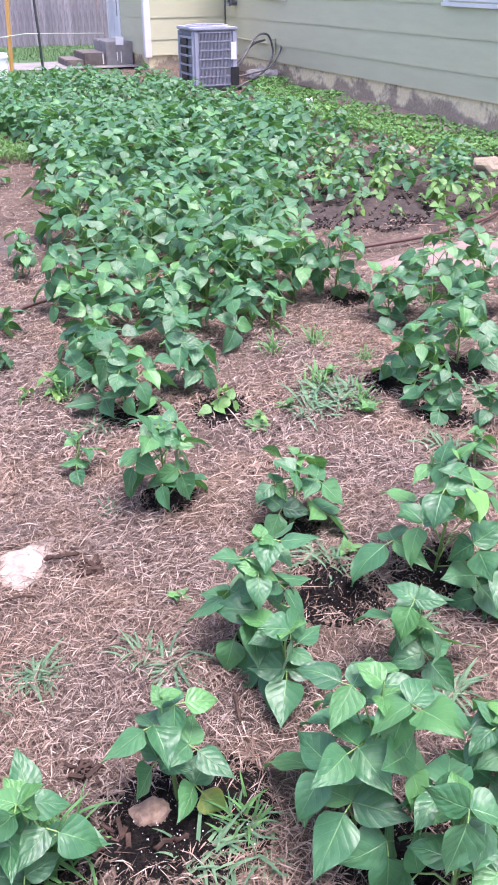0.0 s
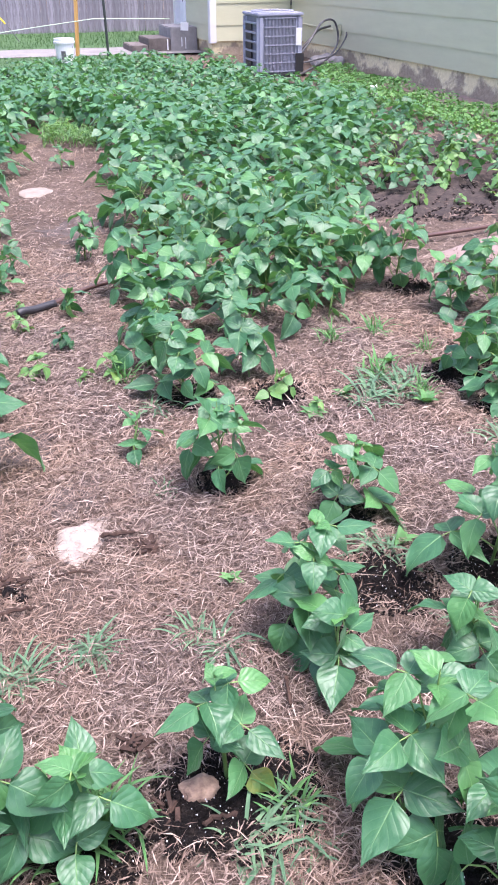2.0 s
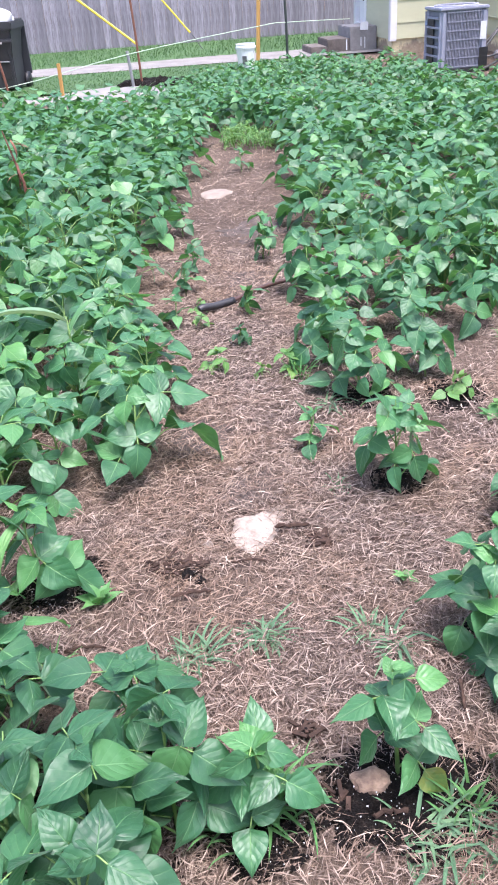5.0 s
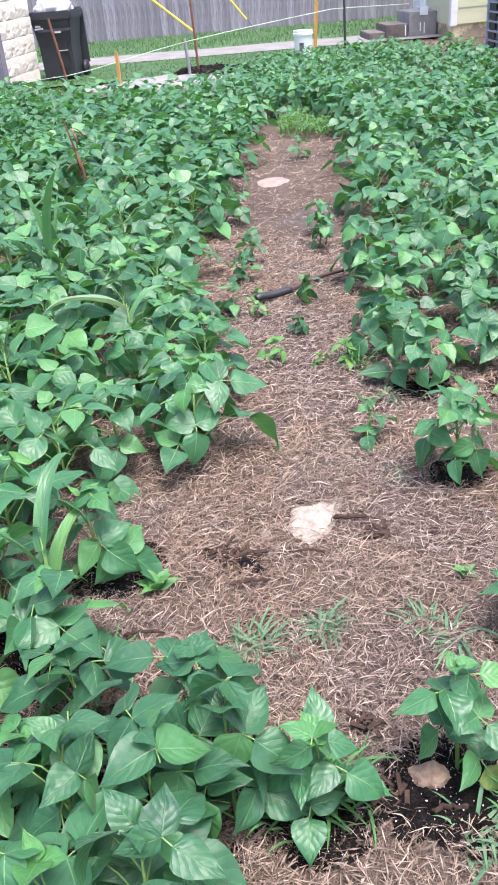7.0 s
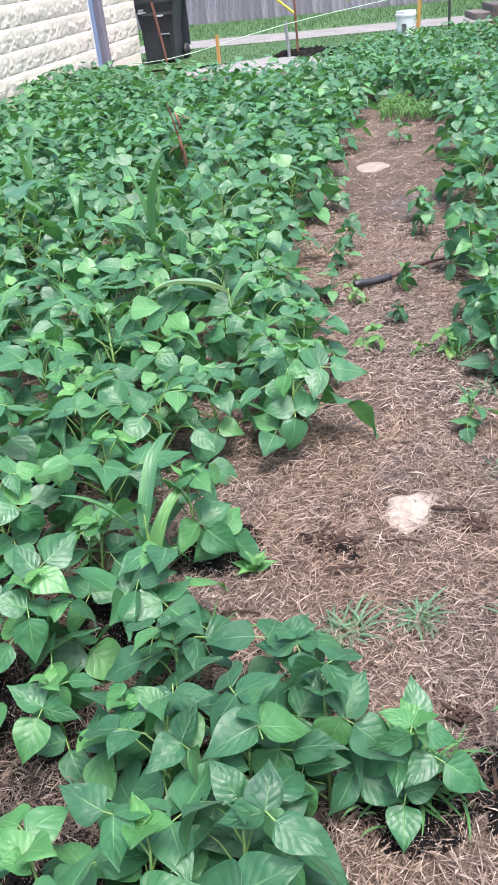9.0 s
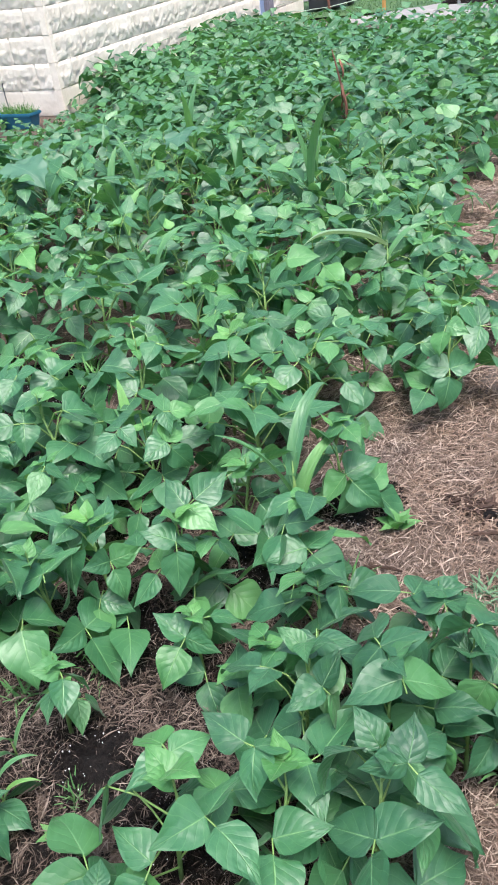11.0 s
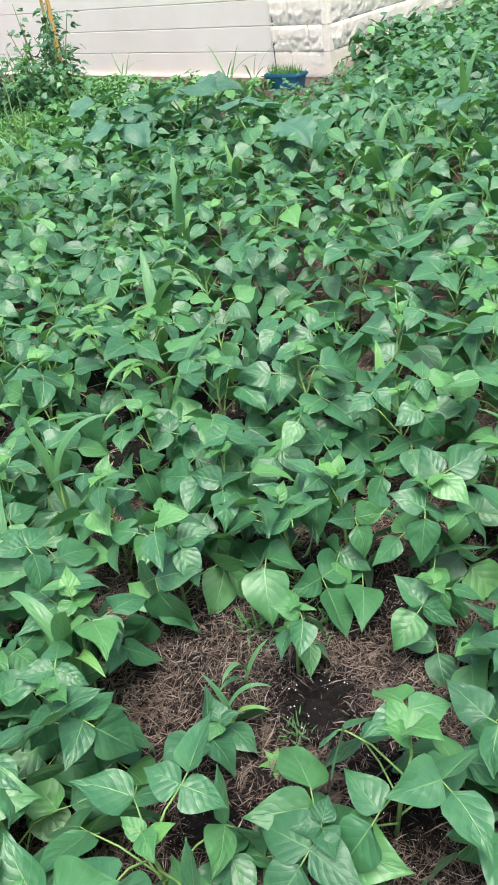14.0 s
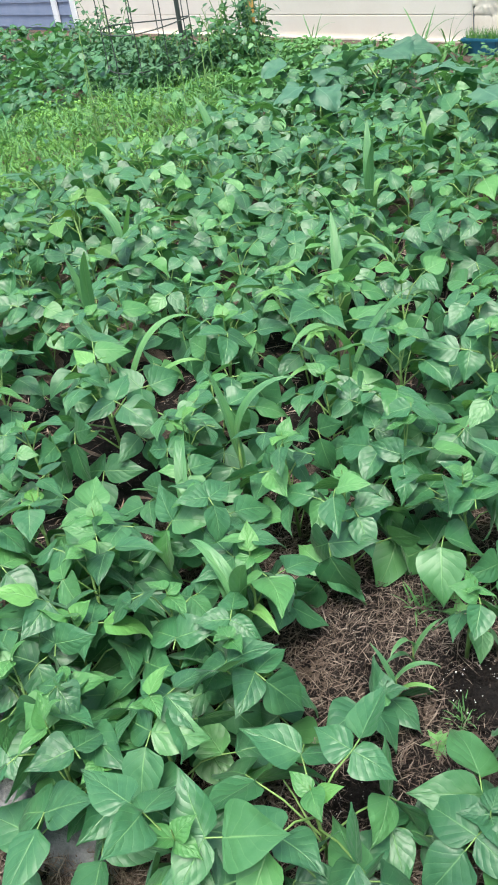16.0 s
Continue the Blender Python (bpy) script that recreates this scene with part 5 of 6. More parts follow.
THIN = [blade(1, 0.13, 5, 1, 0.2, 0.8, 0.02, k, outline=STRAP) for k in range(5)]
WISP = [blade(1, 0.055, 4, 1, 0.1, 0.3 + 0.3 * k, 0.02, k, outline=STRAP) for k in range(5)]
SMALL = [blade(1, 0.7, 3, 2, 0.3, 0.5, 0.04, k) for k in range(5)]
wall_x = lambda y: 2.58 - 0.43 * (y - 9.04)
thicket("clover_strip", [(0.2, 13.2), (0.46, 12.9), (1.11, 11.15), (1.62, 9.8), (2.09, 9.0), (2.44, 8.5), (2.95, 7.5), (2.6, 6.4), (2.15, 7.2), (1.7, 7.6), (1.3, 8.4), (0.84, 9.55), (0.24, 10.5), (0.0, 12.2)], 24000, 0.16, 0.05, CLOVER, "low bright green weeds along the house wall", "weeds", 31, SMALL, 0.05, (-35, 20))
thicket("path_weeds", [(-2.7, 8.5), (-2.45, 7.6), (-1.85, 7.5), (-1.95, 8.2)], 2500, 0.16, 0.07, LEAF_PALE, "low green weeds at the end of the path", "weeds", 32, THIN)
MEADOW = [(-5.1, 0.2), (-4.9, 1.3), (-5.7, 2.4), (-6.6, 2.9), (-8.2, 3.4), (-8.4, 2.0), (-8.2, 1.2), (-7.6, -0.4), (-5.4, -0.8)]
thicket("weed_meadow", MEADOW, 17000, 0.22, 0.12, BLADE_MEADOW, "bright green grassy weeds", "weeds", 33, WISP, 0.0, (0, 75))
thicket("weed_meadow", MEADOW, 5000, 0.30, 0.16, BLADE, "taller wispy green grass among the weeds", "weeds", 40, WISP, 0.0, (30, 85))
thicket("weed_meadow", MEADOW, 9000, 0.27, 0.042, BLADE_MEADOW, "small leafy green weeds", "weeds", 36, SMALL)
thicket("weed_meadow", MEADOW, 900, 0.30, 0.10, LEAF, "scattered broad bean leaves among the weeds", "weeds", 41)
thicket("vine_bank", [(-7.9, 0.8), (-8.2, 2.2), (-10.2, 3.0), (-14, 3.2), (-14, -0.5), (-8.2, -0.5)], 6000, 0.5, 0.125, LEAF, "bank of leafy green vines", "vines", 34)
thicket("vine_bank", [(-7.9, 2.2), (-7.9, 3.3), (-10.0, 3.8), (-10.4, 2.5)], 6000, 0.5, 0.085, LEAF_DARK, "dense dark green tomato and vine growth", "vines", 38, SMALL)
thicket("bank_weeds", [(-6.9, 2.9), (-7.0, 3.7), (-8.2, 4.1), (-8.4, 3.2), (-7.6, 2.8)], 3500, 0.3, 0.09, BLADE, "leafy green weeds beside the tomato stakes", "weeds", 39, SMALL)
thicket("wall_weeds", [(-6.6, 4.2), (-6.7, 5.2), (-10.5, 4.6), (-10.5, 3.6), (-8.4, 3.3), (-6.8, 3.6)], 5000, 0.15, 0.08, BLADE, "mixed green weeds at the foot of the block wall", "weeds", 35, SMALL)
thicket("wall_vines", [(-6.35, 5.9), (-6.5, 6.3), (-7.3, 10.2), (-6.9, 10.2), (-6.1, 6.3), (-6.0, 5.9)], 2600, 0.45, 0.12, LEAF_DARK, "dark green bean foliage against the block wall", "foliage", 37)


def tomato(x, y, seed, tall=1.1, material=LEAF_DARK, spread=0.36):
    rng = random.Random(seed)
    root = empty("tomato_plant", pose(x, y, 0), label="leggy dark green tomato plant", category="tomato plant", group="tomato plants")
    stems, leaves = Soup(), []
    for k in range(9):
        a, r, h = rng.uniform(0, 6.28), rng.uniform(0.05, spread), tall * rng.uniform(0.5, 1.0)
        p = Vector((r * math.cos(a), r * math.sin(a), h))
        stems.tube([(0, 0, 0), (0.5 * p.x, 0.5 * p.y, 0.6 * h), p], [0.009, 0.006, 0.003], 5)
        for j in range(40):
            t = 0.12 + 0.88 * rng.random() ** 1.5
            q = p * t
            m = pose(q.x, q.y, q.z, 0, 0, rng.uniform(0, 360)) @ pose(0, rng.uniform(0, 0.09), 0, rng.uniform(-60, 30), rng.uniform(-30, 30), 0)
            leaves.append((m @ Matrix.Scale(rng.uniform(0.05, 0.1), 4), rng.randrange(100)))
    part("stem", stems, STEM, root)
    part("foliage", bulk(leaves), material, root, smooth=True)


for i, (x, y, h) in enumerate(((-8.4, 2.72, 0.55), (-8.2, 2.95, 0.5), (-8.7, 2.62, 0.52), (-8.5, 3.0, 0.55), (-10.3, 3.0, 0.85), (-9.9, 2.5, 0.5), (-11.5, 3.0, 0.6))):
    tomato(x, y, 900 + i, h)
for i, (x, y, h) in enumerate(((-7.9, 3.35, 0.62), (-8.15, 3.75, 0.95), (-8.5, 3.65, 1.0), (-7.6, 3.5, 0.5), (-8.9, 4.1, 0.95), (-8.2, 3.4, 0.7))):
    tomato(x, y, 920 + i, h, LEAF_DARK if h > 0.9 else LEAF)


def tomato_cage(x, y):
    root = empty("tomato_cage", pose(x, y, 0), label="dark round wire cage supporting a tomato plant", category="plant cage")
    for z in (0.3, 0.62, 0.94, 1.26, 1.5):
        part("hoop", Soup().tube([(0.42 * math.cos(a), 0.42 * math.sin(a), z + 0.02 * math.sin(2 * a)) for a in np.linspace(0, 2 * math.pi, 25)], 0.006, 5, False), DARKPOST, root)
    for k in range(10):
        a = 0.628 * k
        part("upright_wire", Soup().tube([(0.42 * math.cos(a), 0.42 * math.sin(a), 0), (0.42 * math.cos(a), 0.42 * math.sin(a), 1.52)], 0.005, 5), DARKPOST, root)


tomato_cage(-8.42, 2.74)
upright("post", (-8.52, 3.12, -0.2), (-8.50, 3.12, 1.6), 0.024, DARKPOST, "dark rusted metal post beside the wire cage", "post")
upright("stake", (-8.5, 3.9, -0.2), (-8.45, 3.9, 1.5), 0.02, STAKE, "thin yellow pine stake among tomatoes", "stake", flat=0.012)
upright("stake", (-9.4, 4.3, -0.2), (-9.4, 4.3, 1.4), 0.02, STAKE, "thin yellow pine stake among tomatoes", "stake", flat=0.012)


def tall_weed(x, y, h, seed):
    rng = random.Random(seed)
    root = empty("tall_weed", pose(x, y, 0), label="tall pale yellow-green weed going to seed", category="weed", group="tall weeds")
    stems, leaves = Soup().tube([(0, 0, 0), (0.02, 0, 0.5 * h), (0.0, 0.02, h)], [0.006, 0.005, 0.002], 5), []
    for k in range(22):
        t = rng.uniform(0.1, 1)
        m = pose(0.02 * t, 0, t * h, 0, 0, rng.uniform(0, 360)) @ pose(0, 0, 0, rng.uniform(0, 55), 0, 0) @ Matrix.Scale(0.2 * (1.1 - t), 4)
        leaves.append((m, k))
    part("stem", stems, STEM, root)
    part("foliage", bulk(leaves, THIN), LEAF_PALE, root, smooth=True)


for i, (x, y, h) in enumerate(((-6.6, 2.45, 0.75), (-6.7, 2.3, 0.6), (-5.65, 1.35, 0.6), (-6.5, 1.5, 0.65), (-6.9, 1.6, 0.6), (-7.13, 1.69, 0.8), (-7.26, 2.82, 0.75), (-6.2, 1.9, 0.55))):
    tall_weed(x, y, h, 40 + i)


def whorled_weed(x, y, seed):
    rng = random.Random(seed)
    root = empty("whorled_weed", planted(x, y, 1.0, 0), label="slender weed with whorls of narrow pale leaves", category="weed", group="whorled weeds")
    for k in range(3):
        a, h = 2.1 * k + rng.uniform(-0.3, 0.3), 0.30 + 0.06 * k
        p = Vector((0.09 * math.cos(a), 0.09 * math.sin(a), h))
        part("stem", Soup().tube([(0, 0, 0), (0.3 * p.x, 0.3 * p.y, 0.6 * h), p], 0.0035, 5), STEM, root)
        for j in range(7):
            b = blade(0.075, 0.026, 6, 2, 0.3, 0.4, 0.05, seed + j)
            part("leaflet", Soup().add(*b), CLOVER, root, smooth=True, at=pose(p.x, p.y, p.z, 0, 0, 51 * j + rng.uniform(-8, 8)) @ pose(0, 0, 0, rng.uniform(-10, 25), 0, 0))


whorled_weed(-2.5, 0.86, 71)
whorled_weed(-2.62, 0.98, 72)


def dry_weed():
    root = empty("dry_weed", pose(-2.95, 4.85, 0, 0, -6, 0), label="dead reddish-brown weed stalk standing among beans", category="weed")
    rng, s, lv = random.Random(2), Soup().tube([(0, 0, 0), (0.02, 0, 0.35), (-0.03, 0, 0.68)], [0.012, 0.01, 0.004], 5), []
    for k in range(16):
        z = rng.uniform(0.25, 0.62)
        lv.append((pose(0.01, 0, z, 0, 0, rng.uniform(0, 360)) @ pose(0, 0, 0, rng.uniform(-70, 30), 0, 0) @ Matrix.Scale(0.12, 4), k))
    part("stalk", s, RUST, root)
    part("leaves", bulk(lv, THIN), RUST, root)


dry_weed()


# ---- grass tufts and small weeds on the mulch ----
def tuft(seed, n, length, width, flat, material, label):
    rng, s = random.Random(seed), Soup()
    for k in range(n):
        b = blade(length * rng.uniform(0.5, 1.15), width, 6, 2, 0.35, rng.uniform(0.3, 1.1), 0.05, seed + k, outline=STRAP)
        m = pose(rng.gauss(0, 0.02), rng.gauss(0, 0.02), 0.0, 0, 0, rng.uniform(0, 360)) @ pose(0, 0, 0, rng.uniform(*flat), rng.uniform(-20, 20), 0)
        s.add(shift(m, b[0]), b[1], b[2])
    return tagged(linked("grass_tuft", s, material, smooth=True), label, "grass tuft", "grass tufts")


def plant_tufts():
    rng = random.Random(14)
    crab = [tuft(60 + k, 36, 0.125, 0.010, (5, 50), BLADE_BLUE, "spreading blue-green crab grass tuft on straw") for k in range(4)]
    green = [tuft(70 + k, 26, 0.12, 0.008, (30, 85), BLADE, "upright green grass tuft on straw") for k in range(3)]
    for i, (x, y, s) in enumerate([(-0.1, 0.97, 0.9), (-0.2, 1.48, 0.95), (-0.27, 1.52, 0.7), (-0.53, 1.45, 0.8), (0.24, 2.84, 1.3), (0.36, 2.88, 1.2), (0.3, 2.95, 1.1), (0.2, 1.92, 1.0), (0.25, 1.84, 0.9), (-0.58, 2.72, 0.9), (-0.66, 1.35, 0.8),
                                   (-0.52, 1.46, 0.7), (0.47, 1.38, 0.9), (-0.7, 1.33, 0.7), (0.42, 1.62, 0.8), (0.4, 3.0, 1.1), (-0.45, 2.15, 0.5), (0.95, 2.95, 1.1), (0.7, 2.55, 0.9), (-0.75, 1.28, 0.6), (0.02, 0.98, 0.7), (-0.05, 0.95, 0.9), (-0.03, 1.04, 0.7)]):
        copy_thing(crab[i % 4], planted(x, y, s, rng.uniform(0, 360)))
    for i, (x, y, s) in enumerate([(-0.42, 0.98, 1.3), (-0.49, 0.97, 1.1), (-0.45, 0.92, 1.3), (-0.39, 0.94, 1.1), (-0.02, 1.05, 0.9), (-0.47, 0.95, 1.2), (-0.36, 1.0, 1.0), (0.28, 3.05, 1.2), (0.1, 3.4, 1.0), (0.3, 3.5, 1.0), (-0.62, 3.1, 1.3), (-0.75, 2.95, 1.0), (-1.45, 0.75, 0.8), (-1.38, 0.7, 0.7), (-0.3, 3.7, 1.3),
                                   (0.5, 3.3, 0.8), (-1.2, 0.42, 0.5), (-1.5, 0.55, 0.8), (-0.95, 0.95, 0.9), (-0.5, 1.02, 0.9), (-2.42, 1.75, 1.3), (-2.5, 1.82, 1.2), (-1.0, 1.2, 1.0), (0.45, 2.9, 1.0)]):
        copy_thing(green[i % 3], planted(x, y, s, rng.uniform(0, 360)))
    reed = tuft(90, 5, 0.5, 0.016, (60, 80), BLADE, "tall arching grass weed at the foot of the block wall")
    for x, y, s in ((-7.55, 5.25, 1.0), (-7.25, 5.35, 0.9), (-9.2, 5.0, 0.8)):
        copy_thing(reed, planted(x, y, s, rng.uniform(0, 360)))
    bury(reed)
    for o in crab + green:
        bury(o)


plant_tufts()


def rosette(x, y, s, seed):
    rng = random.Random(seed)
    root = empty("weed_seedling", planted(x, y, s, 0), label="small bright green broadleaf weed on straw", category="weed", group="broadleaf weeds")
    for k in range(7):
        b = blade(0.062, 0.036, 6, 2, 0.3, 0.5, 0.12, seed + k)
        part("leaf", Soup().add(*b), BLADE, root, smooth=True, at=pose(0, 0, 0.01, 0, 0, 55 * k + rng.uniform(-20, 20)) @ pose(0, 0, 0, rng.uniform(10, 65), 0, 0))


for i, (x, y, s) in enumerate([(-0.99, 1.47, 1.2), (-1.42, 0.6, 0.9), (-1.5, 0.62, 0.9), (-1.18, 0.34, 0.6), (0.28, 1.93, 0.9), (0.45, 2.8, 1.1), (0.14, 2.86, 0.9), (0.02, 2.7, 1.0), (-0.2, 1.73, 0.7), (0.33, 3.15, 1.0), (-0.16, 1.2, 0.6), (0.46, 1.9, 0.7)]):
    rosette(x, y, s, 80 + i)


# ---- soil patches, pipe, stones ----
def round_patch(x, y, r, seed, squeeze=1.0, rag=0.7):
    return [(x + r * math.cos(a) * (1 + rag * noise.noise((2 * math.cos(a) + seed, 2 * math.sin(a), 1))), y + squeeze * r * math.sin(a) * (1 + rag * noise.noise((2 * math.cos(a), 2 * math.sin(a) + seed, 2)))) for a in [0.35 * k for k in range(18)]]


DARK = [(-0.11, 1.07, 0.14), (-0.22, 1.03, 0.10), (0.23, 1.75, 0.13), (-1.25, 0.5, 0.10), (-1.42, 0.82, 0.15), (-1.88, 1.68, 0.14), (-1.14, 1.53, 0.12), (-0.27, 2.22, 0.08), (-0.47, 2.80, 0.1), (-0.12, 2.86, 0.1), (0.53, 1.84, 0.12), (0.6, 3.05, 0.12),
        (0.85, 3.2, 0.14), (0.5, 4.1, 0.1), (-0.95, 0.5, 0.12), (-0.4, 0.92, 0.1), (-1.16, 0.16, 0.07), (-1.06, 0.28, 0.06), (0.05, 1.55, 0.08), (0.12, 2.05, 0.08), (-0.75, 0.95, 0.12), (0.3, 0.97, 0.12), (0.74, 2.8, 0.1), (-1.25, 1.2, 0.12), (-2.52, 1.68, 0.22), (-2.84, 2.7, 0.12)]
BARE = [(-0.74, 2.10, 0.13), (-1.18, 4.15, 0.26), (-1.5, 5.0, 0.25), (-1.0, 2.4, 0.14)]
TRODDEN = plain("trodden_grey_soil", (0.040, 0.031, 0.027), (0.115, 0.090, 0.077), 30, 0.95, bump=0.8, fine=70)
for i, (x, y, r) in enumerate(BARE):
    tagged(linked("bare_patch", patch(round_patch(x, y, r, i * 2.1 + 9), 0.02, 0.003, i + 3.5, 0.006, 0.5), TRODDEN, smooth=True), "trodden bare greyish soil in the path", "soil", "bare patches", "stuff")
for i, (x, y, r) in enumerate(DARK):
    tagged(linked("soil_patch", patch(round_patch(x, y, r, i * 1.3), 0.014, 0.012, i + 0.5, 0.014, 0.5), SOIL, smooth=True), "patch of dark crumbly potting soil", "soil", "soil patches", "stuff")
crumbs, rng_soil = Soup(), random.Random(77)
for x, y, r in DARK + [(-1.2, 0.35, 0.5), (-0.9, 0.8, 0.35), (-1.35, -0.1, 0.4), (0.75, 5.9, 0.5), (1.3, 6.3, 0.5), (1.0, 7.0, 0.5), (1.6, 6.9, 0.4)]:
    for _ in range(int((52000 if r < 0.3 else 7000) * r * r)):
        a, d, q = rng_soil.uniform(0, 6.28), r * 1.15 * rng_soil.random() ** 0.55, rng_soil.uniform(0.0022, 0.0085) * (1.5 if y > 5 else 1) * (1.5 if rng_soil.random() < 0.08 else 1)
        ux, uy = x + d * math.cos(a), y + d * math.sin(a)
        pz, j = ground_height(ux, uy) + (0.015 if r < 0.3 else 0.010), [rng_soil.uniform(0.6, 1.2) * q for _ in range(6)]
        crumbs.add([(ux + j[0], uy, pz), (ux, uy + j[1], pz), (ux - j[2], uy, pz), (ux, uy - j[3], pz), (ux + 0.3 * j[0], uy, pz + j[4])], [(0, 1, 4), (1, 2, 4), (2, 3, 4), (3, 0, 4)])
flecks = Soup()
for x, y, r in DARK:
    for _ in range(int(3000 * r * r) if y < 2 else 0):
        a, d, q = rng_soil.uniform(0, 6.28), r * rng_soil.random() ** 0.5, rng_soil.uniform(0.0005, 0.0013)
        ux, uy = x + d * math.cos(a), y + d * math.sin(a)
        flecks.box((ux - q, uy - q, ground_height(ux, uy) + 0.018), (ux + q, uy + q, ground_height(ux, uy) + 0.018 + 2 * q))
tagged(linked("perlite_flecks", flecks, LABEL), "white perlite grains in the potting soil", "perlite", kind="stuff")
tagged(linked("soil_heap", patch(round_patch(-4.95, 12.3, 0.55, 4.0, 0.7), 0.05, 0.10, 7.0, 0.05, 0.5), SOIL, smooth=True), "low heap of dark earth beside the posts", "soil", kind="stuff")
tagged(linked("soil_crumbs", crumbs, SOIL), "loose crumbs of dark potting soil", "soil", kind="stuff")
bed = patch([(0.35, 5.3), (1.2, 5.35), (1.9, 5.9), (2.25, 6.6), (1.95, 7.6), (1.3, 8.4), (0.75, 8.3), (0.45, 7.0), (0.2, 6.0)], 0.05, 0.02, 9.0, 0.035, 0.2)
tagged(linked("soil_bed", bed, plain("brown_bed_soil", (0.010, 0.0075, 0.0065), (0.060, 0.043, 0.034), 22, 0.95, bump=0.9, fine=55), smooth=True), "bare dark soil bed with few plants", "soil", kind="stuff")
NEAR_BED = [(-3.6, -0.7), (-2.5, -0.55), (-1.1, -0.2), (-0.75, 0.2), (-0.52, 0.5), (-0.56, 0.85), (-0.8, 1.05), (-1.2, 1.3), (-1.7, 1.6), (-2.5, 1.7), (-3.6, 2.2)]
# outline in which the straw takes the colour dimmed for shade
SHADED_BED = [(-3.6, -1.3), (-0.9, -1.3)] + NEAR_BED[3:]
near_bed = patch(NEAR_BED, 0.04, 0.004, 5.0, 0.012, 0.3)
tagged(linked("soil_bed", near_bed, SOIL, smooth=True), "dark soil showing through straw under the beans", "soil", kind="stuff")
bank = patch([(wall_x(6.4) - 0.02, 6.4), (wall_x(9) - 0.02, 9), (wall_x(13) - 0.02, 13), (wall_x(13) - 0.5, 12.8), (wall_x(9) - 0.6, 8.8), (wall_x(6.4) - 0.6, 6.2)], 0.15, 0.04, 3.0, 0.02)
tagged(linked("wall_bank", bank, plain("dusty_soil", (0.13, 0.095, 0.08), (0.24, 0.18, 0.155), 3, 0.95, bump=0.7), smooth=True), "bank of dusty brown soil along the house wall", "soil", kind="stuff")
slab = patch([(0.5, 4.55), (1.6, 4.6), (2.6, 5.0), (2.6, 5.6), (1.7, 5.3), (1.0, 5.0)], 0.1, 0.025, 6.0, 0.004, 0.02)
tagged(linked("concrete_walk", slab, PINKSLAB, smooth=True), "dusty pinkish concrete walk crossing the garden", "walk", kind="structure")
bent("irrigation_pipe", [(-1.27, 3.66, 0.03), (-1.03, 4.02, 0.035), (-0.44, 4.33, 0.03), (0.1, 4.62, 0.03), (0.67, 4.9, 0.04), (1.12, 5.13, 0.045), (1.54, 5.5, 0.04), (1.9, 6.0, 0.035)], 0.0115, PIPE, "brown plastic irrigation pipe lying across the garden", "pipe", 10)
bent("pipe_fitting", [(-1.24, 3.70, 0.032), (-1.31, 3.61, 0.035), (-1.35, 3.56, 0.045), (-1.37, 3.54, 0.04)], 0.019, BLACK, "black screw fitting on the end of the pipe", "pipe fitting", 12)


def stone(name, x, y, r, squash, seed, material, label, cat, lift=0.3, turn=0, rough=0.35, level=3):
    ob = linked(name, blob(r, seed, squash, rough, level), material, smooth=False, at=pose(x, y, ground_height(x, y) + lift * r * squash[2], 0, 0, turn))
    return tagged(ob, label, cat)


def flat_stone(name, outline, thick, seed, material, label, cat):
    return tagged(linked(name, patch(outline, 0.015, thick, seed, 0.006, 0.25), material, smooth=True), label, cat)


flat_stone("flat_stone", [(-0.73, 1.83), (-0.69, 1.79), (-0.64, 1.77), (-0.60, 1.83), (-0.575, 1.93), (-0.59, 2.03), (-0.65, 2.01), (-0.69, 1.96), (-0.755, 1.93)], 0.011, 1.0, PALESTONE, "pale flat stone bedded in straw mulch", "stone")
flat_stone("paving_stone", round_patch(-2.02, 5.97, 0.14, 2.0, 1.1, 0.3), 0.012, 2.0, plain("worn_paving_stone", (0.19, 0.152, 0.125), (0.30, 0.25, 0.21), 9, 0.9, bump=0.6), "pale round paving stone in the path", "paving stone")
flat_stone("concrete_slab", [(-1.82, -0.38), (-1.55, -0.30), (-1.33, -0.26), (-1.26, -0.34), (-1.42, -0.47), (-1.62, -0.52), (-1.8, -0.52)], 0.03, 3.0, plain("speckled_slab_concrete", (0.06, 0.06, 0.063), (0.18, 0.18, 0.185), 26, 0.9, bump=1.0, fine=150), "grey weathered concrete slab beside the beans", "slab")
stone("broken_brick", -0.2, 1.065, 0.036, (1.15, 0.85, 0.6), 3.3, BRICK, "broken reddish brick lying on soil", "brick", 0.75, 20, 0.34)
stone("rock", 1.95, 7.05, 0.15, (1.2, 0.9, 0.6), 5.1, ROCK, "large tan rock in the bare bed", "rock", 0.6)
stone("rock", 1.35, 7.9, 0.12, (1.4, 0.9, 0.5), 7.7, ROCK, "tan rock in the bare bed", "rock", 0.6)
for i, (x, y, r, mat) in enumerate(((-0.44, 1.85, 0.022, DRYWOOD), (-0.46, 1.87, 0.016, DRYWOOD), (-0.79, 1.64, 0.02, SOIL), (-0.75, 1.62, 0.016, SOIL), (-0.36, 1.17, 0.02, SOIL), (-0.27, 0.99, 0.02, SOIL), (-0.78, 1.78, 0.014, PALESTONE), (-0.3, 1.9, 0.012, DRYWOOD), (-0.8, 2.2, 0.012, PALESTONE))):
    stone("clod" if mat is not PALESTONE else "pebble", x, y, r, (1.2, 1, 0.7), i * 2.2, mat, "dark clod lying on the straw mulch" if mat is not PALESTONE else "small pale pebble on the mulch", "clod" if mat is not PALESTONE else "pebble", 0.9, 30 * i)
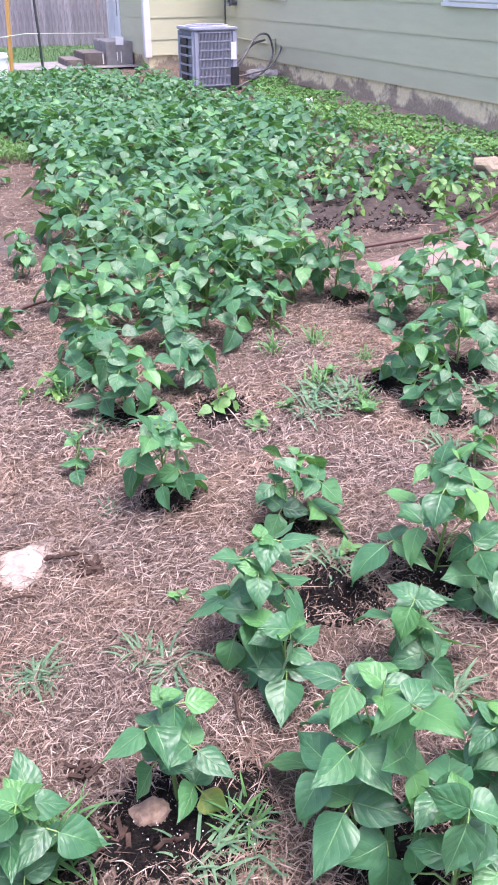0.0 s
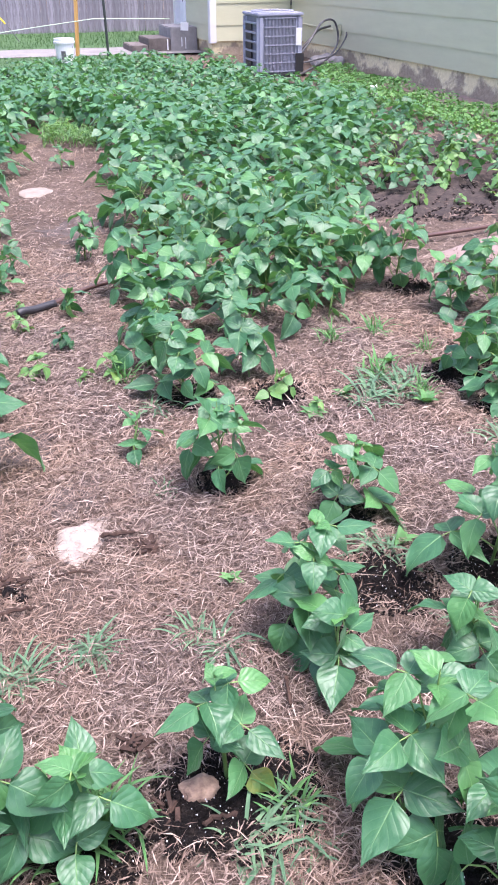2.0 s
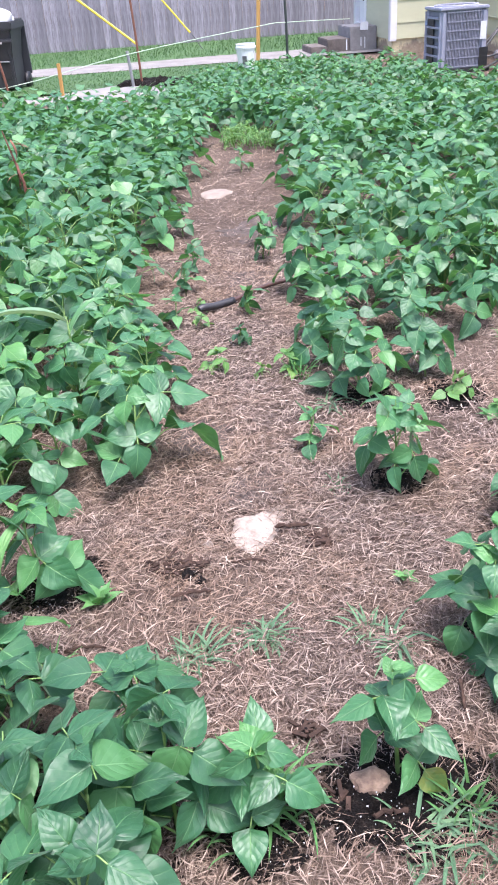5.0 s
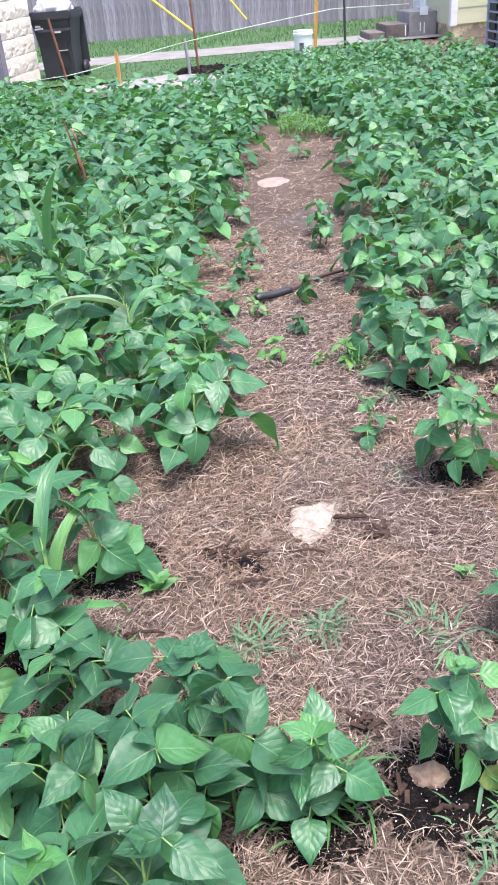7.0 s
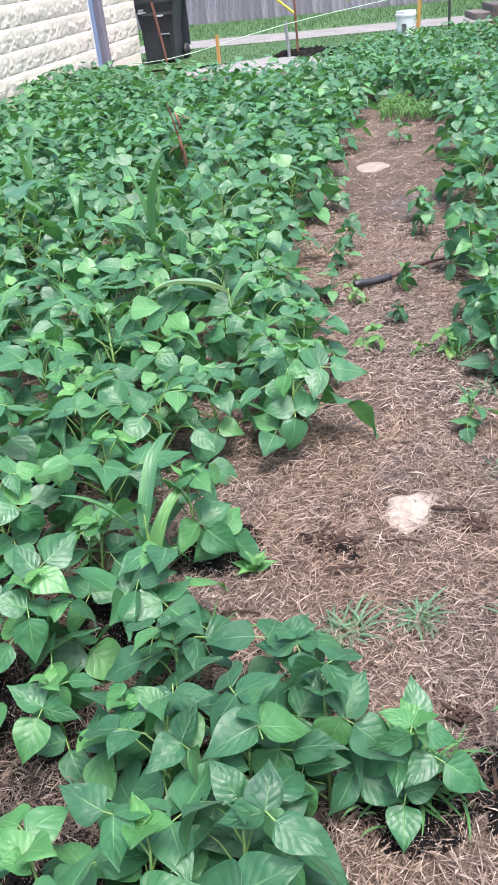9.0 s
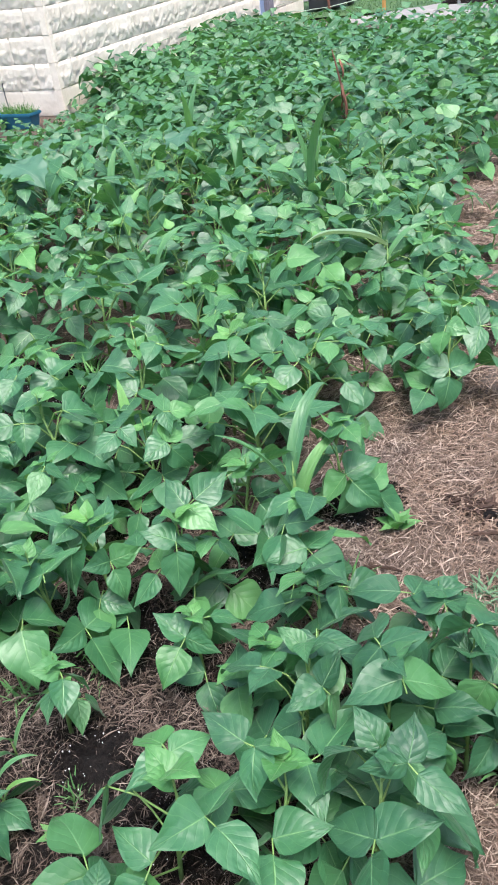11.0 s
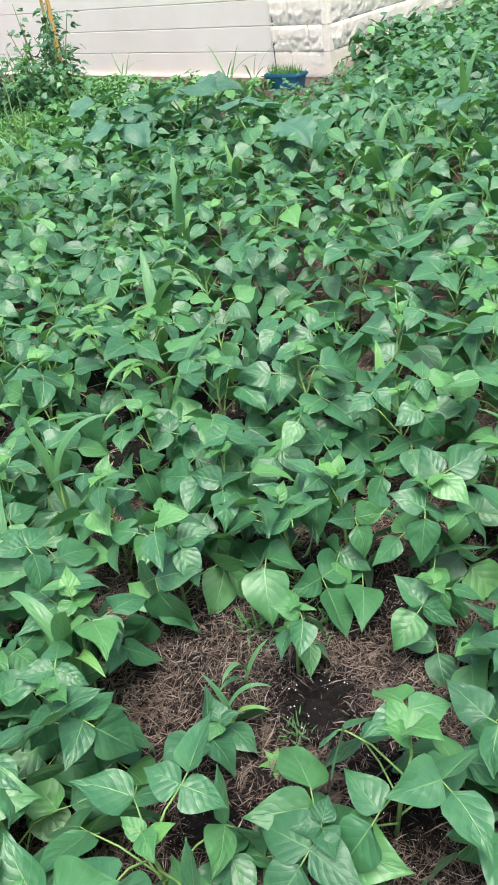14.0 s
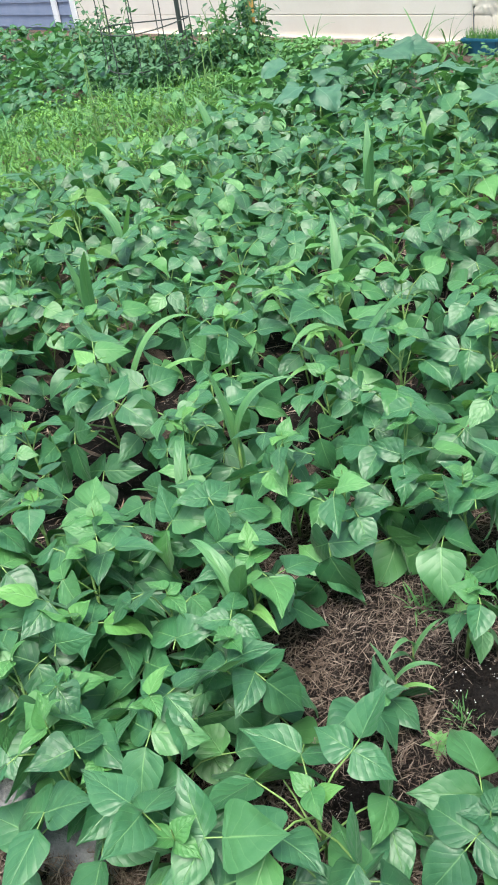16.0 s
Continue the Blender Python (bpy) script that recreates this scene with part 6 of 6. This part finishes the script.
def stick(pts, r):
    """A broken twig: kinked, with knots and split ends."""
    rng = random.Random(int(1000 * abs(pts[0][0])))
    line = [Vector(pts[0]).lerp(Vector(pts[1]), k / 5) for k in range(5)] + [Vector(pts[1]).lerp(Vector(pts[2]), k / 5) for k in range(6)]
    line = [p + Vector((rng.gauss(0, 0.3 * r), rng.gauss(0, 0.3 * r), 0.014 + rng.gauss(0, 0.2 * r))) for p in line]
    radii = [r * rng.uniform(0.55, 1.05) for _ in line]
    radii[0] *= 0.6
    radii[-1] *= 0.5
    tagged(linked("stick", Soup().tube(line, radii, 6), DRYWOOD), "short dark broken stick on the mulch", "stick")


def bark(x, y, r, count, seed):
    rng, chips = random.Random(seed), Soup()
    for _ in range(count):
        px, py, q = x + rng.gauss(0, r), y + rng.gauss(0, 0.6 * r), rng.uniform(0.004, 0.013)
        m = pose(px, py, ground_height(px, py) + 0.014 + rng.uniform(0, 0.012), rng.uniform(-25, 25), rng.uniform(-25, 25), rng.uniform(0, 360))
        chips.box((-q * 1.8, -0.4 * q, -0.2 * q), (q * 1.8, 0.4 * q, 0.2 * q), m)
    tagged(linked("bark_litter", chips, DRYWOOD), "dark crumbled bark lying on the straw", "bark", kind="stuff")


bark(-0.83, 1.66, 0.035, 60, 1)
bark(-0.46, 1.86, 0.02, 26, 2)
bark(-0.36, 1.17, 0.02, 22, 3)
bark(-0.27, 1.0, 0.02, 18, 4)
for pts, r in (([(-0.60, 1.885, 0.012), (-0.55, 1.885, 0.02), (-0.50, 1.915, 0.012)], 0.008), ([(-0.80, 1.53, 0.01), (-0.75, 1.555, 0.015), (-0.70, 1.57, 0.01)], 0.007), ([(-0.035, 1.38, 0.012), (-0.03, 1.33, 0.016), (-0.025, 1.29, 0.012)], 0.006),
               ([(-0.19, 0.985, 0.012), (-0.15, 1.0, 0.016), (-0.12, 1.015, 0.012)], 0.007), ([(-1.0, 1.28, 0.012), (-0.96, 1.3, 0.014), (-0.9, 1.31, 0.012)], 0.006), ([(-0.68, 1.7, 0.01), (-0.62, 1.72, 0.014), (-0.58, 1.72, 0.01)], 0.005)):
    stick(pts, r)
stone("white_rag", 0.70, 10.5, 0.08, (0.7, 0.7, 1.2), 9.4, BAG, "small crumpled white wrapper among the weeds", "wrapper", 0.9, 0, 0.6)


# ---- straw mulch ----
def straw(name, count, box, seed, length, width, label, keep=1.0, material=STRAW, only=None, off=None):
    rng = np.random.default_rng(seed)
    x0, x1, y0, y1 = box
    x, y = rng.uniform(x0, x1, count), rng.uniform(y0, y1, count)
    ok = np.ones(count, bool)
    for a, b, r in DARK:
        ok &= rng.random(count) < np.clip((np.hypot(x - a, y - b) / r - 0.35) / 0.75, 0.07, 1)
    for a, b, r in BARE:
        ok &= ((x - a) ** 2 + (y - b) ** 2 > (0.85 * r) ** 2) | (rng.random(count) < 0.62)
    ok &= rng.random(count) < np.clip((np.hypot((x + 0.66) / 0.08, (y - 1.895) / 0.10) - 0.5) / 0.7, 0.05, 1)
    ok &= ((x + 2.02) ** 2 / 0.15 ** 2 + (y - 5.97) ** 2 / 0.2 ** 2 > 1)
    clump = np.array([noise.noise((a * 2.3, b * 2.3, 7)) + 0.6 * noise.noise((a * 7, b * 7, 2)) for a, b in zip(x, y)])
    ok &= rng.random(count) < np.clip(0.78 + 0.8 * clump, 0.3, 1) * keep
    if only or off:
        held = np.array([inside(a, b, only or off) for a, b in zip(x, y)])
        ok &= held if only else ~held
    x, y = x[ok], y[ok]
    n = len(x)
    z0 = np.array([ground_height(a, b) for a, b in zip(x, y)])
    a, ln, w = rng.uniform(0, 2 * math.pi, n), length * rng.lognormal(0, 0.5, n), width * rng.lognormal(0, 0.4, n)
    lift, bend = 0.002 + 0.022 * rng.random(n) ** 1.6, rng.normal(0, 0.09, n)
    tip = rng.normal(0, 0.006, n)
    d, q = np.stack([np.cos(a), np.sin(a)], 1), np.stack([-np.sin(a), np.cos(a)], 1)
    v = np.zeros((n, 4, 3))
    for k, (t, side, up) in enumerate(((-0.5, 0.0, -tip), (0.03, -0.6, 0.003 + 0 * tip), (0.5, 0.0, tip), (-0.03, 0.6, 0.0042 + 0 * tip))):
        v[:, k, :2] = np.stack([x, y], 1) + d * (t * ln)[:, None] + q * (bend * ln * (1 - 4 * t * t) * 0.5 + side * w)[:, None]
        v[:, k, 2] = z0 + np.maximum(0.001, lift + up)
    base = 4 * np.arange(n)[:, None]
    faces = np.concatenate([base + np.array([0, 1, 3]), base + np.array([1, 2, 3])]).tolist()
    s = Soup()
    s.v, s.f, s.uv, s.n = [v.reshape(-1, 3)], faces, [np.full((4 * n, 2), 0.5)], 4 * n
    tagged(linked(name, s, material), label, "straw", kind="stuff")


straw("straw_mulch", 275000, (-1.9, 1.0, -0.6, 2.3), 1, 0.040, 0.0014, "loose tan dry straw mulch", off=SHADED_BED)
# finer straw under the near beans, its shade painted in
straw("straw_mulch", 205000, (-2.2, -0.5, -0.8, 1.5), 6, 0.034, 0.0011, "fine brown straw on dark soil, shade put into its colour", 0.75, STRAW_SHADED, SHADED_BED)
straw("straw_mulch", 140000, (-2.1, 1.5, 2.3, 4.6), 2, 0.044, 0.0021, "loose tan dry straw mulch")
straw("straw_mulch", 32000, (-2.7, 0.4, 4.6, 7.8), 3, 0.044, 0.0032, "thin dry straw on a trodden path", 0.7)
straw("straw_mulch", 16000, (-4.5, -1.9, -0.8, 4.0), 4, 0.05, 0.0028, "dry straw under the bean rows", 0.8)
straw("straw_mulch", 16000, (0.1, 2.3, 4.6, 8.4), 5, 0.045, 0.0034, "dry straw litter on bare soil", 0.6)
